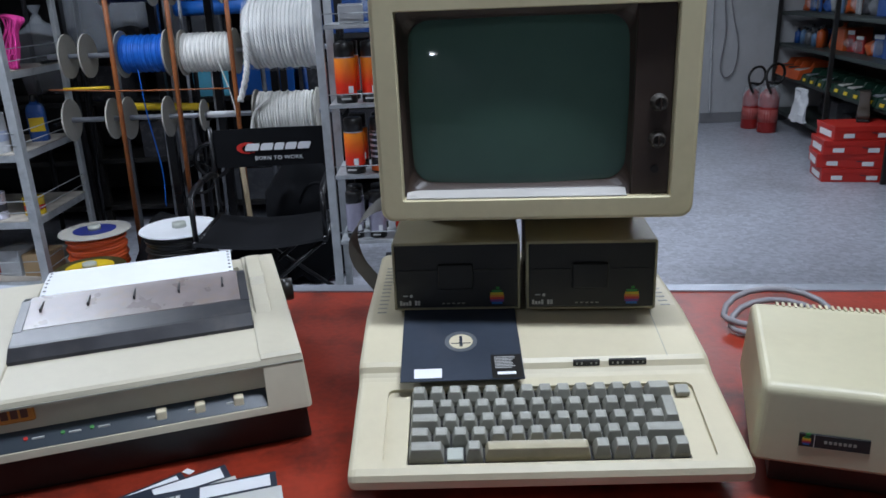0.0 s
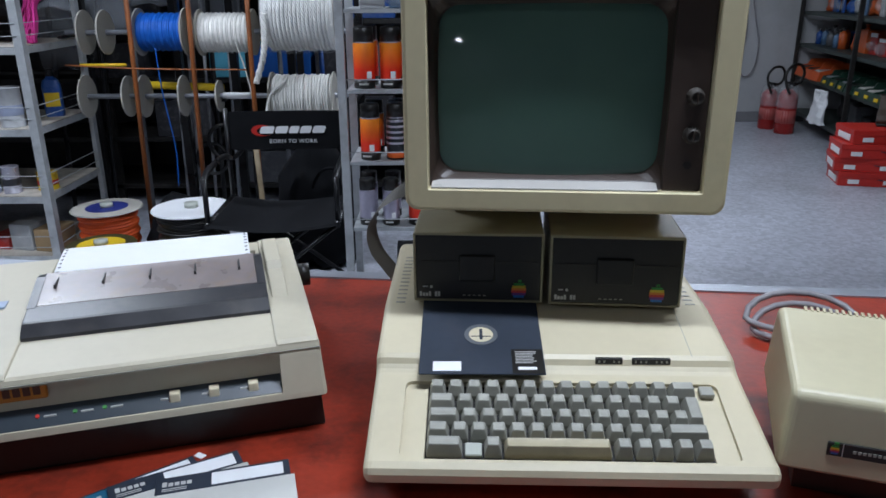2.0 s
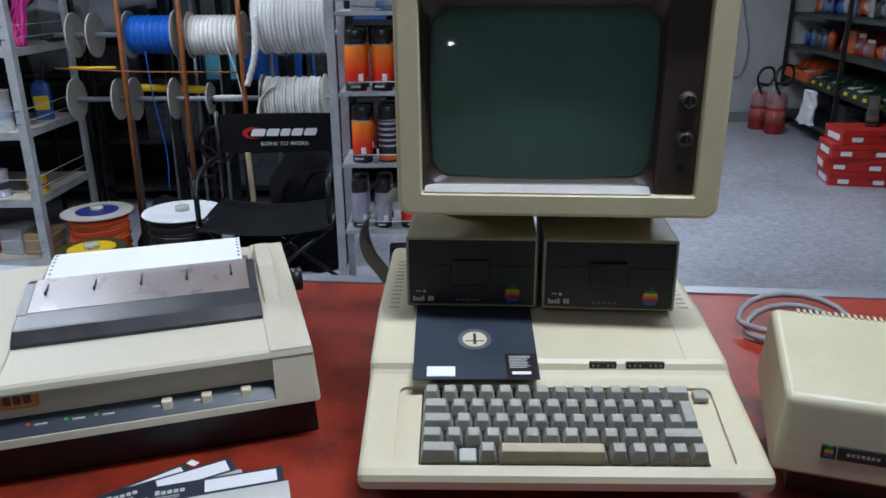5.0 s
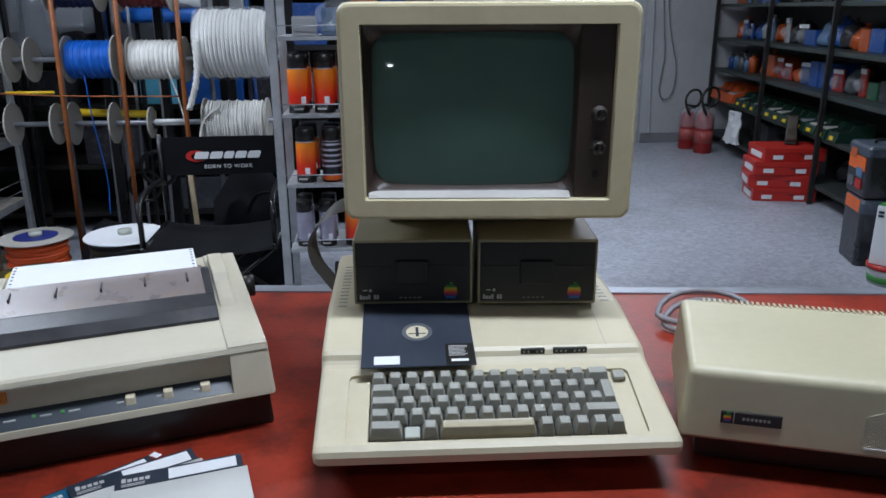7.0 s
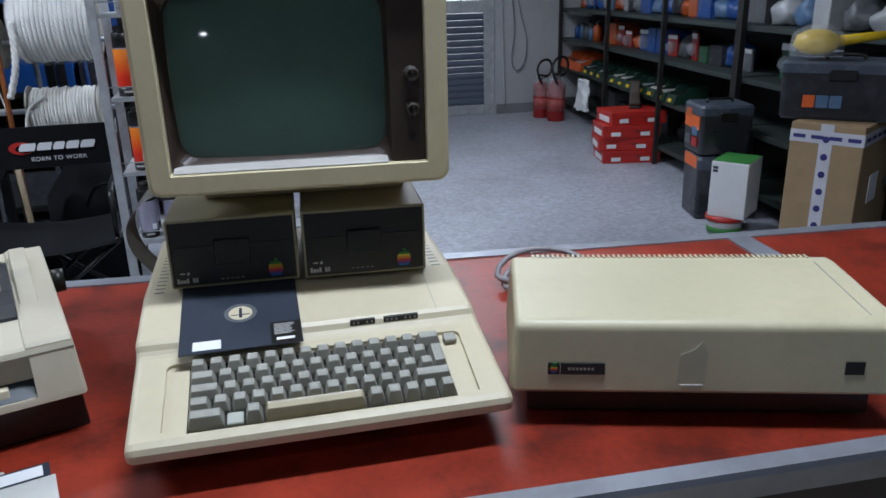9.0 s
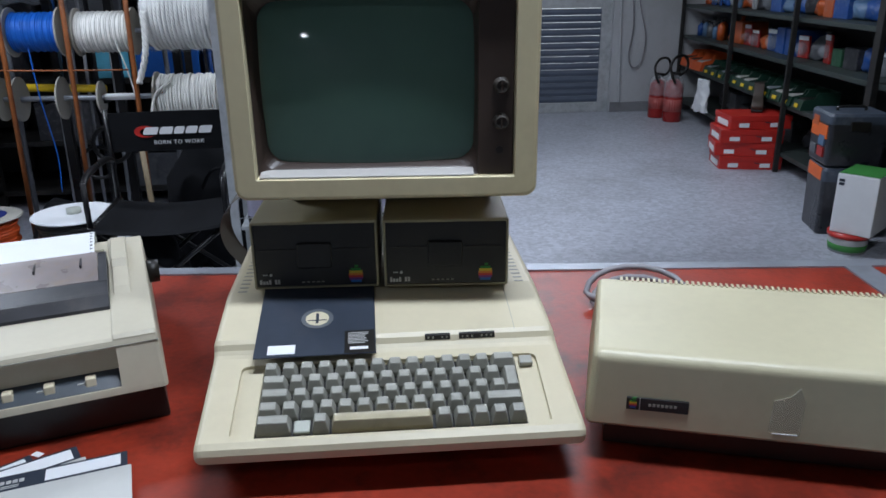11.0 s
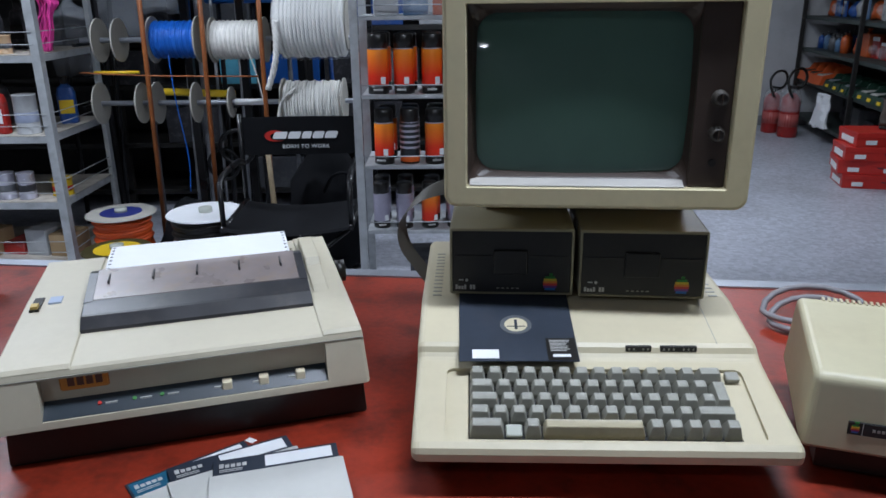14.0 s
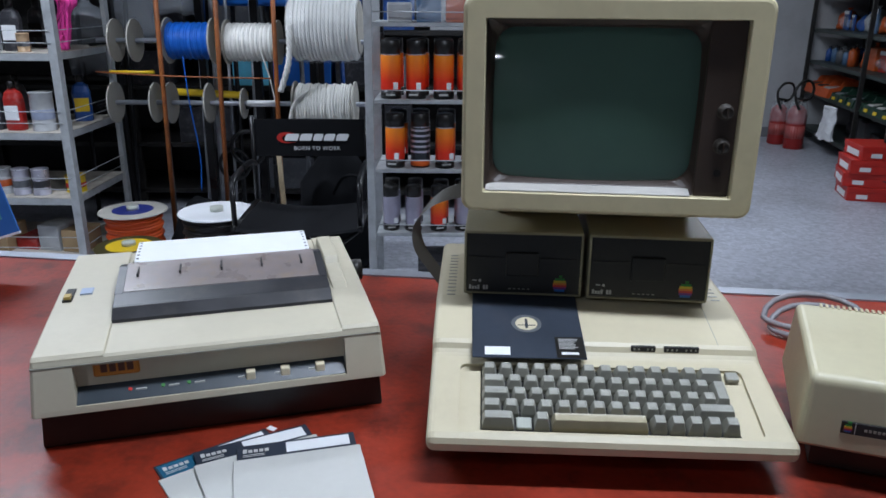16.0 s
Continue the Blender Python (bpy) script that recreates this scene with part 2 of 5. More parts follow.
ORANGE = material("orange_plastic", (0.75, 0.13, 0.02), 0.45, 0, 0.1)
YELLOW = material("yellow_plastic", (0.75, 0.5, 0.02), 0.4, 0, 0.08)
GREEN = material("green_ink", (0.05, 0.25, 0.05), 0.5)
BLUE = material("blue_plastic", (0.01, 0.13, 0.5), 0.5, 0, 0.12)
LAMP_GLOW = glow("fluorescent_tube_glow", (0.93, 0.97, 1.0), 14)


# ---- the room ----
def slab(name, x0, y0, z0, x1, y1, z1, mat, label, cat):
    return solid(name, box(bmesh_new(), x0, y0, z0, x1, y1, z1), mat, label, cat, kind="structure")


X0, X1, Y0, Y1, H = -4.2, 4.1, -3.2, 7.8, 2.8
slab("floor", X0 - 0.2, Y0 - 0.2, -0.12, X1 + 0.2, Y1 + 0.2, 0, FLOOR, "worn pale grey terrazzo shop floor", "floor")
slab("ceiling", X0 - 0.2, Y0 - 0.2, H, X1 + 0.2, Y1 + 0.2, H + 0.12, CEILING, "plain off-white shop ceiling", "ceiling")
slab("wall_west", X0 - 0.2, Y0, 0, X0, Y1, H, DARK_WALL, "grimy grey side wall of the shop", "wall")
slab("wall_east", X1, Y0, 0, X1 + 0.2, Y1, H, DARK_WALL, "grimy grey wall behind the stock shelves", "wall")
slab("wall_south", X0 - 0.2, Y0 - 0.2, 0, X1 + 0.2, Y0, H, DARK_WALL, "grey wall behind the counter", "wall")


def ceiling_lamp(x, y, long, watts, drop=0.0):
    e = long / 2
    t = thing("ceiling_lamp", pose(x, y, H - drop), "white twin-tube fluorescent ceiling lamp", "lamp", "ceiling lamps")
    if drop:
        part("cord", rod(bmesh_new(), (0, 0, -0.002), (0, 0, drop), 0.004, 8), BLACK, t)
    part("housing", box(bmesh_new(), -e - 0.02, -0.07, -0.06, e + 0.02, 0.07, -0.001, 0.008), WHITE, t)
    for s in (-1, 1):
        part("tube", rod(bmesh_new(), (-e + 0.01, s * 0.04, -0.085), (e - 0.01, s * 0.04, -0.085), 0.014, 12), LAMP_GLOW, t, "glowing fluorescent tube")
    data = bpy.data.lights.new("ceiling_lamp_light", "AREA")
    data.shape, data.size, data.size_y, data.energy, data.color = "RECTANGLE", long, min(0.12, long), watts, (0.83, 0.94, 1.13)
    lamp = new("ceiling_lamp_light", data)
    lamp.matrix_world = pose(x, y, H - drop - 0.11)


for row in LAMPS:
    ceiling_lamp(*row)


# ---- the counter ----
def counter():
    t = thing("shop_counter", pose(0, 0, 0), "shop counter with worn red linoleum top and aluminium edging", "counter")
    z = TABLE

    def back(x, d=0.0):
        return (x, 1.516 - 0.109 * x - d)

    def front(x, d=0.0):
        return (x, 0.806 - 0.063 * x - d)

    def plate(name, corners, z0, z1, mat, label=""):
        part(name, loft(bmesh_new(), [[(x, y, zz) for x, y in corners] for zz in (z0, z1)]), mat, t, label)
    inner = 0.030
    plate("top_panel", [front(-2.4), front(0.7545), back(0.8195, inner), back(-2.4, inner)], z - 0.03, z, RED_TOP, "worn red linoleum panel")
    plate("top_panel", [front(0.8015), front(2.3), back(2.3, inner), back(0.8665, inner)], z - 0.03, z, RED_TOP, "worn red linoleum panel")
    plate("joint_strip", [front(0.755), front(0.801), back(0.866, inner), back(0.820, inner)], z - 0.03, z + 0.003, STEEL, "dull aluminium joint strip")
    plate("back_edge", [back(-2.4, inner), back(2.3, inner), back(2.3), back(-2.4)], z - 0.035, z + 0.003, STEEL, "dull aluminium edge strip")
    plate("front_edge", [front(-2.4, 0.024), front(2.3, 0.024), front(2.3), front(-2.4)], z - 0.006, z + 0.003, STEEL, "dull aluminium edge strip")
    plate("front_lipping", [front(-2.4, 0.023), front(2.3, 0.023), front(2.3, 0.002), front(-2.4, 0.002)], z - 0.032, z - 0.0062, BOARD, "worn beige lipping below the edge")
    plate("front_board", [front(-2.4, 0.017), front(2.3, 0.017), front(2.3, 0.003), front(-2.4, 0.003)], z - 0.16, z - 0.0322, OLD_WOOD, "dark stained board below the lipping")
    plate("back_board", [back(-2.4, 0.03), back(2.3, 0.03), back(2.3, 0.014), back(-2.4, 0.014)], 0.0, z - 0.036, DARK_WALL)
    for x in (-2.38, -0.8, 0.78, 2.26):
        part("support", box(bmesh_new(), x, 0.86 - 0.07 * x, 0, x + 0.03, 1.45 - 0.1 * x, z - 0.031), WOOD, t)
    return t


counter()


# ---- the home computer ----
IIE = pose(0.002, 0.881, UNIT, 0, 0, -1.8)
SLOPE = 15.0


def panel_z(v):
    return 0.0425 + math.tan(radians(SLOPE)) * (v - 0.006)


def home_computer():
    t = thing("home_computer", IIE, "aged beige home computer with built-in grey keyboard", "computer")
    p = panel_z
    outline = [(0.07, -0.004), (0.045, 0.010), (0.006, 0.021), (0.001, 0.024), (0.0, 0.033), (0.002, 0.039), (0.008, 0.0431), (0.124, p(0.124)), (0.129, p(0.129) + 0.001),
               (0.133, 0.080), (0.136, 0.086), (0.141, 0.0895), (0.15, 0.0915), (0.215, 0.104), (0.235, 0.108), (0.44, 0.111), (0.452, 0.108), (0.457, 0.098), (0.457, -0.004)]
    bm = prism(bmesh_new(), outline, -0.1965, 0.1965, 0.009, 4)
    for v in bm.verts:          # the upper case is a little narrower and sits off centre
        q = min(1.2, max(0.0, (v.co.z - 0.045) / 0.05))
        v.co.x = v.co.x * (1 - 0.018 * q) - 0.005 * q
    case = part("case", bm, BEIGE, t)
    tilt = pose(0, 0.0017, 0.0413, SLOPE, 0, 0)
    wide = loft(bmesh_new(), [[(x, 0.062 + y, z) for x, y in rounded_rect(0.325, 0.104, 0.008)] for z in (-0.0042, 0.02)], m=tilt)
    deep = box(bmesh_new(), -0.1385, 0.013, -0.018, 0.1385, 0.1125, 0.03, m=tilt)
    carve(case, wide, deep)
    board = part("keyboard", box(bmesh_new(), -0.138, 0.0135, -0.0175, 0.138, 0.112, -0.006, m=tilt), WELL, t, "dark keyboard well with sculpted grey keys")
    u = 0.01905
    shapes = {}

    def key(row, at, width, mat=KEYCAP, high=0.0108, depth=1.0, label=""):
        name = (width, depth, mat.name)
        if name not in shapes:
            w, d = width * u / 2 - 0.0011, depth * u / 2 - 0.0012
            rings = []
            for sx, sy, z in ((0, 0, -0.006), (0.0002, 0.0002, 0), (0.0026, 0.0029, high - 0.0008), (0.0032, 0.0036, high), (0.0050, 0.0054, high - 0.0006)):
                rings.append([(x, y, z) for x, y in rounded_rect(2 * (w - sx), 2 * (d - sy), 0.0012, 2)])
            shapes[name] = mesh_of("key", loft(bmesh_new(), rings), mat)
        ob = part("key", shapes[name], None, board, label)
        ob.matrix_local = tilt @ pose(-0.138 + (at + width / 2) * u, 0.015 + (row + depth / 2) * u, -0.001 + 0.0007 * abs(row - 2), 3 - 1.5 * row, 0, 0)
        return ob

    at = 0
    for k in range(13):
        key(4, k, 1)
    key(4, 13, 1.5)
    key(3, 0, 1.5)
    for k in range(12):
        key(3, 1.5 + k, 1)
    key(2.05, 13.5, 1, depth=1.9, label="tall return key")
    key(2, 0, 1.75)
    for k in range(12):
        key(2, 1.75 + k - (0.0 if k < 11 else 0.02), 0.98 if k == 11 else 1)
    key(1, 0, 1.25)
    for k in range(11):
        key(1, 1.25 + k, 1)
    key(1, 12.25, 2.25)
    key(0, 0, 1.95)
    key(0, 2.95, 1)
    key(0, 3.95, 5.5, SPACE, 0.0095, label="worn glossy space bar")
    for k in range(5):
        key(0, 9.5 + k, 1)
    bare = part("key_stem", box(bmesh_new(), -0.138 + 2.02 * u, 0.0165, -0.006, -0.138 + 2.88 * u, 0.0325, -0.001, 0.001, 1, m=tilt), PALE, board, "bare pale switch where a keycap is missing")
    box_bm = box(bmesh_new(), 0.1425, 0.0955, -0.003, 0.157, 0.1085, 0.0035, 0.0015, 2, m=tilt)
    part("reset_key", box_bm, KEYCAP, t)
    # lid seams, side slots and the small badge labels on the lid's front edge
    part("lid_seam", prism(bmesh_new(), [(0.1345, 0.080), (0.1405, 0.0897), (0.15, 0.0918), (0.215, 0.1043), (0.235, 0.1083), (0.235, 0.104), (0.15, 0.088)], 0.1434, 0.1440), KEYCAP, t)
    for x0, x1 in ((0.040, 0.069), (0.079, 0.120)):
        b = part("badge", box(bmesh_new(), x0, 0.1335, 0.0815, x1, 0.1375, 0.0885, 0.0006, 1), BLACK, t, "small black embossed label strip")
        n = 5 if x1 - x0 < 0.035 else 7
        for k in range(n):
            if k != n // 2:
                x = x0 + 0.004 + (x1 - x0 - 0.008) * k / (n - 1)
                part("print_mark", box(bmesh_new(), x - 0.0010, 0.1331, 0.0838, x + 0.0010, 0.1336, 0.0862), KEYCAP, b)
    for s in (-1, 1):
        for k in range(13):
            y = 0.235 + 0.0125 * k
            part("vent_slot", box(bmesh_new(), s * 0.172 - 0.012, y, 0.1065, s * 0.172 - 0.001, y + 0.0030, 0.1085 + 0.003 * (y + 0.003 - 0.235) / 0.205), KEYCAP, t)
    for x in (-0.16, 0.16):
        for y in (0.09, 0.42):
            part("foot", rod(bmesh_new(), (x, y, -0.018), (x, y, -0.003), 0.011, 12), BLACK, t)
    return t


home_computer()


# ---- the two disk drives ----
def stripes(parent, m, w=0.017, h=0.018):
    """A fruit-like emblem of coloured bars, as plain shapes."""
    cols = [((0.02, 0.22, 0.03), 0.72), ((0.55, 0.42, 0.02), 0.92), ((0.6, 0.2, 0.02), 1.0), ((0.5, 0.03, 0.03), 1.0), ((0.14, 0.03, 0.2), 0.95), ((0.01, 0.12, 0.4), 0.75)]
    n = len(cols)
    for k, (c, f) in enumerate(cols):
        z1 = h / 2 - k * h / n
        name = "emblem_ink_" + "abcdef"[k]
        ink = bpy.data.materials.get(name) or material(name, c, 0.4)
        part("emblem_bar", box(bmesh_new(), -w * f / 2, -0.0006, z1 - h / n, w * f / 2, 0.0003, z1, m=m), ink, parent)
    part("emblem_leaf", box(bmesh_new(), -0.001, -0.0006, h / 2 + 0.0012, 0.003, 0.0003, h / 2 + 0.004, m=m), bpy.data.materials["emblem_ink_a"], parent)


def disk_drive(m):
    t = thing("disk_drive", m, "floppy disk drive with black face and beige metal case, darkened as shade", "disk drive", "disk drives on the computer")
    w, d, h = 0.152, 0.205, 0.089
    rim = part("case", box(bmesh_new(), -w / 2, 0, 0.003, w / 2, d, h, 0.0025, 2), BEIGE_SHADED, t)
    carve(rim, box(bmesh_new(), -w / 2 + 0.003, -0.01, 0.006, w / 2 - 0.003, 0.004, h - 0.003))
    face = part("face", box(bmesh_new(), -w / 2 + 0.0032, 0.0012, 0.0062, w / 2 - 0.0032, 0.0038, h - 0.0032, 0.0008, 1), BLACK, t, "matt black moulded face")
    part("slot", box(bmesh_new(), -w / 2 + 0.008, 0.0002, 0.0515, w / 2 - 0.008, 0.0014, 0.0545), WELL, face)
    part("door", box(bmesh_new(), -0.022, -0.0022, 0.030, 0.020, 0.0012, 0.062, 0.002, 2), BLACK, face, "black hinged disk door")
    part("light", rod(bmesh_new(), (-0.055, 0.0014, 0.022), (-0.055, -0.0006, 0.022), 0.0018, 10), LIGHTBAR, face)
    part("light_mark", box(bmesh_new(), -0.065, 0.0004, 0.0213, -0.059, 0.0013, 0.0227), LIGHTBAR, face)
    for k in range(7):
        if k != 4:
            part("print_mark", box(bmesh_new(), -0.069 + 0.0036 * k, 0.0004, 0.0098, -0.0662 + 0.0036 * k, 0.0013, 0.0098 + (0.0058 if k in (0, 3, 5, 6) else 0.004)), LIGHTBAR, face)
    for k in range(5):
        part("print_mark", box(bmesh_new(), -0.018 + 0.006 * k, 0.0004, 0.0112, -0.0145 + 0.006 * k, 0.0013, 0.0122), KEYCAP, face)
    stripes(face, pose(0.048, 0.0010, 0.019))
    for x in (-0.06, 0.06):
        for y in (0.02, d - 0.02):
            part("foot", rod(bmesh_new(), (x, y, 0), (x, y, 0.004), 0.006, 10), BLACK, t)
    return t


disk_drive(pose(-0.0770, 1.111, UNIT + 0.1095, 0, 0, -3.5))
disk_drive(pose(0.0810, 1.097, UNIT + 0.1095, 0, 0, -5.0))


# ---- the monitor ----
def monitor():
    t = thing("computer_monitor", pose(0.0102, 1.0624, UNIT + 0.199, 0.6, 0, -5.0), "beige computer monitor with dark green screen, switched off", "monitor")
    w, h, b = 0.339, 0.248, 0.037          # outer size of the front frame and its foot
    cz = b + h / 2

    def ring(ww, hh, r, y, dz=0):
        return [(x, y, cz + dz + z) for x, z in rounded_rect(ww, hh, r)]
    frame_rings = [ring(w - 0.010, h - 0.010, 0.012, 0.085), ring(w, h, 0.014, 0.080), ring(w, h, 0.014, 0.006), ring(w - 0.004, h - 0.004, 0.013, 0.001),
                   ring(w - 0.010, h - 0.010, 0.011, 0.0), ring(0.289, 0.2005, 0.002, 0.0), ring(0.287, 0.1985, 0.002, 0.002), ring(0.286, 0.1982, 0.002, 0.030)]
    part("front_frame", loft(bmesh_new(), frame_rings, True, False), MONITOR, t)
    body = [ring(w - 0.012, h - 0.012, 0.014, 0.0845), ring(w - 0.02, h - 0.02, 0.014, 0.12), ring(w - 0.05, h - 0.06, 0.02, 0.30, -0.01), ring(w - 0.07, h - 0.09, 0.02, 0.325, -0.012)]
    part("back_shell", loft(bmesh_new(), body), MONITOR, t)
    # brown inner bezel: control strip and a sloping surround for the tube
    sw, sh, sx = 0.232, 0.176, -0.022
    def opening(x0, x1, z0, z1, y, r=0.01):
        return [((x0 + x1) / 2 + x, y, (z0 + z1) / 2 + z) for x, z in rounded_rect(x1 - x0, z1 - z0, r, 6)]
    z0, z1 = cz - 0.099, cz + 0.099
    part("control_strip", box(bmesh_new(), 0.1035, 0.010, z0, 0.1428, 0.024, z1, 0.001, 1), BROWN, t, "dark brown control panel")
    sur = [opening(-0.1428, 0.1045, z0, z1, 0.0118, 0.003), opening(-0.138, 0.1025, z0 + 0.008, z1 - 0.006, 0.019, 0.012), opening(-0.134, 0.100, z0 + 0.0125, z1 - 0.0095, 0.028, 0.020), opening(-0.132, 0.098, z0 + 0.0140, z1 - 0.0110, 0.036, 0.024)]
    part("tube_surround", loft(bmesh_new(), sur, False, False), BROWN, t, "dark brown sloping screen surround")
    part("lower_ledge", prism(bmesh_new(), [(0.0035, z0 + 0.0004), (0.0035, z0 + 0.0014), (0.033, z0 + 0.0125), (0.033, z0 + 0.0004)], -0.1405, 0.0985), LEDGE, t, "ledge below the screen, lightened for the light it catches")
    # bulged glass
    bm = bmesh_new()
    def bulge(u, v):
        x, z = 0.1175 * (2 * u / 24 - 1), 0.092 * (2 * v / 20 - 1)
        return bm.verts.new((-0.0170 + x, 0.0185 + 0.58 * x * x + 0.95 * z * z, cz - 0.001 + z))
    grid = [[bulge(u, v) for u in range(25)] for v in range(21)]
    for v in range(20):
        for u in range(24):
            bm.faces.new((grid[v][u], grid[v][u + 1], grid[v + 1][u + 1], grid[v + 1][u])).smooth = True
    part("screen", bm, CRT, t, "dark green-grey curved tube glass")
    for z in (0.0, -0.039):
        knob = part("knob", lathe(bmesh_new(), [(0.0092, 0), (0.0092, 0.0025), (0.0078, 0.0035), (0.0071, 0.0115), (0.0062, 0.0125), (0.0050, 0.0112), (0.0, 0.0110)], 24, pose(0.1285, 0.010, cz + z, 90, 0, 0)), KNOB, t, "small brown control knob")
        part("knob_grip", box(bmesh_new(), 0.1279, -0.0040, cz + z - 0.0052, 0.1291, -0.0010, cz + z + 0.0055, 0.0004, 1), BROWN, knob)
    part("switch_hole", rod(bmesh_new(), (0.1275, 0.0102, cz - 0.071), (0.1275, 0.0085, cz - 0.071), 0.0042, 14), WELL, t)
    part("pedestal", prism(bmesh_new(), [(0.128, 0.0), (0.120, 0.038), (0.30, 0.038), (0.28, 0.0)], -0.13, 0.13, 0.004), MONITOR, t)
    return t


monitor()


# ---- the hard disk box ----
def hard_disk():
    t = thing("hard_disk_unit", pose(0.2102, 0.9108, UNIT, 0, 0, -18.5), "yellowed beige external hard disk unit with small dark badge", "hard disk")
    w, d = 0.410, 0.203
    out = [(0.002, 0.024), (-0.003, 0.029), (0.0, 0.098), (0.0003, 0.1005), (0.0010, 0.1028), (0.0023, 0.1048), (0.0042, 0.1066), (0.0066, 0.1080), (0.0094, 0.1089), (0.0125, 0.1094), (0.182, 0.1135), (0.197, 0.1115), (0.203, 0.104), (0.205, 0.024)]
    bm = prism(bmesh_new(), out, 0, w, 0.008, 4)
    for v in bm.verts:
        v.co.x = w / 2 + (v.co.x - w / 2) * (1 + 0.36 * max(0.0, 0.10 - v.co.z))
    part("shell", bm, DISK_CASE, t)
    part("base", box(bmesh_new(), 0.016, 0.022, -0.010, w - 0.016, d - 0.01, 0.0245), BLACK, t)
    for x in (0.03, w - 0.03):
        for y in (0.05, d - 0.03):
            part("foot", rod(bmesh_new(), (x, y, -0.018), (x, y, -0.009), 0.009, 10), BLACK, t)
    part("top_groove", box(bmesh_new(), w - 0.030, 0.02, -0.001, w - 0.0285, 0.175, 0.0006, m=pose(0, 0, 0.1088, 1.45, 0, 0)), KEYCAP, t)
    for k in range(54):
        x = 0.028 + 0.0066 * k
        part("vent_fin", box(bmesh_new(), x, 0.192, 0.104, x + 0.0030, 0.2040, 0.1132), DISK_CASE, t)
    badge = part("badge", box(bmesh_new(), 0.0367, -0.0034, 0.0475, 0.0985, -0.0008, 0.062, 0.0006, 1), BLACK, t, "dark brown badge plate")
    stripes(badge, pose(0.0432, -0.0036, 0.0545), 0.0075, 0.0085)
    part("badge_rule", box(bmesh_new(), 0.0497, -0.0039, 0.048, 0.0503, -0.0032, 0.0615), LIGHTBAR, badge)
    for k in range(7):
        part("print_mark", box(bmesh_new(), 0.0587 + 0.0042 * k, -0.0039, 0.0533, 0.0614 + 0.0042 * k, -0.0032, 0.0563), KEYCAP, badge)
    film = glass("faded_sticker_film", (0.62, 0.6, 0.5), 0.2, 0.3)
    part("sticker", prism(bmesh_new(), [(0.176, 0.038), (0.206, 0.035), (0.207, 0.074), (0.201, 0.088), (0.193, 0.078), (0.178, 0.072)], 0.0005, 0.0028, m=pose(0, 0, 0) @ Matrix(((0, 1, 0, 0), (-1, 0, 0, 0), (0, 0, 1, 0), (0, 0, 0, 1)))), film, t, "torn clear sticker remains")
    part("scuff", box(bmesh_new(), 0.180, -0.0034, 0.0352, 0.204, -0.0010, 0.0365), WHITE, t)
    part("light_window", box(bmesh_new(), 0.352, -0.003, 0.050, 0.372, -0.0005, 0.065), BLACK, t)


hard_disk()


def hank():
    """The grey cable that lies coiled behind the hard disk."""
    bm = bmesh_new()
    for k in range(2):
        pts = []
        for a in range(0, 380, 20):
            r = 0.060 + 0.008 * k
            pts.append((r * 1.15 * math.cos(radians(a)), r * 0.6 * math.sin(radians(a)) + 0.012 * k, 0.006 + 0.011 * k + 0.03 * max(0, math.sin(radians(a))) ))
        tube(bm, pts, 0.0048, 8)
    tube(bm, smooth_path([(0.05, 0.0, 0.02), (0.12, -0.01, 0.03), (0.16, -0.04, 0.05)]), 0.0048, 8)
    solid("cable", bm, CABLE, "coiled grey cable lying behind the hard disk unit", "cable", m=pose(0.400, 1.278, TABLE + 0.003, 0, 0, -12))


hank()


# ---- the printer ----
PRT = pose(-0.6346, 0.9361, UNIT, 0, 0, 16.6)


SWITCH = material("cream_switch_plastic", (0.72, 0.64, 0.46), 0.35, 0, 0.06)


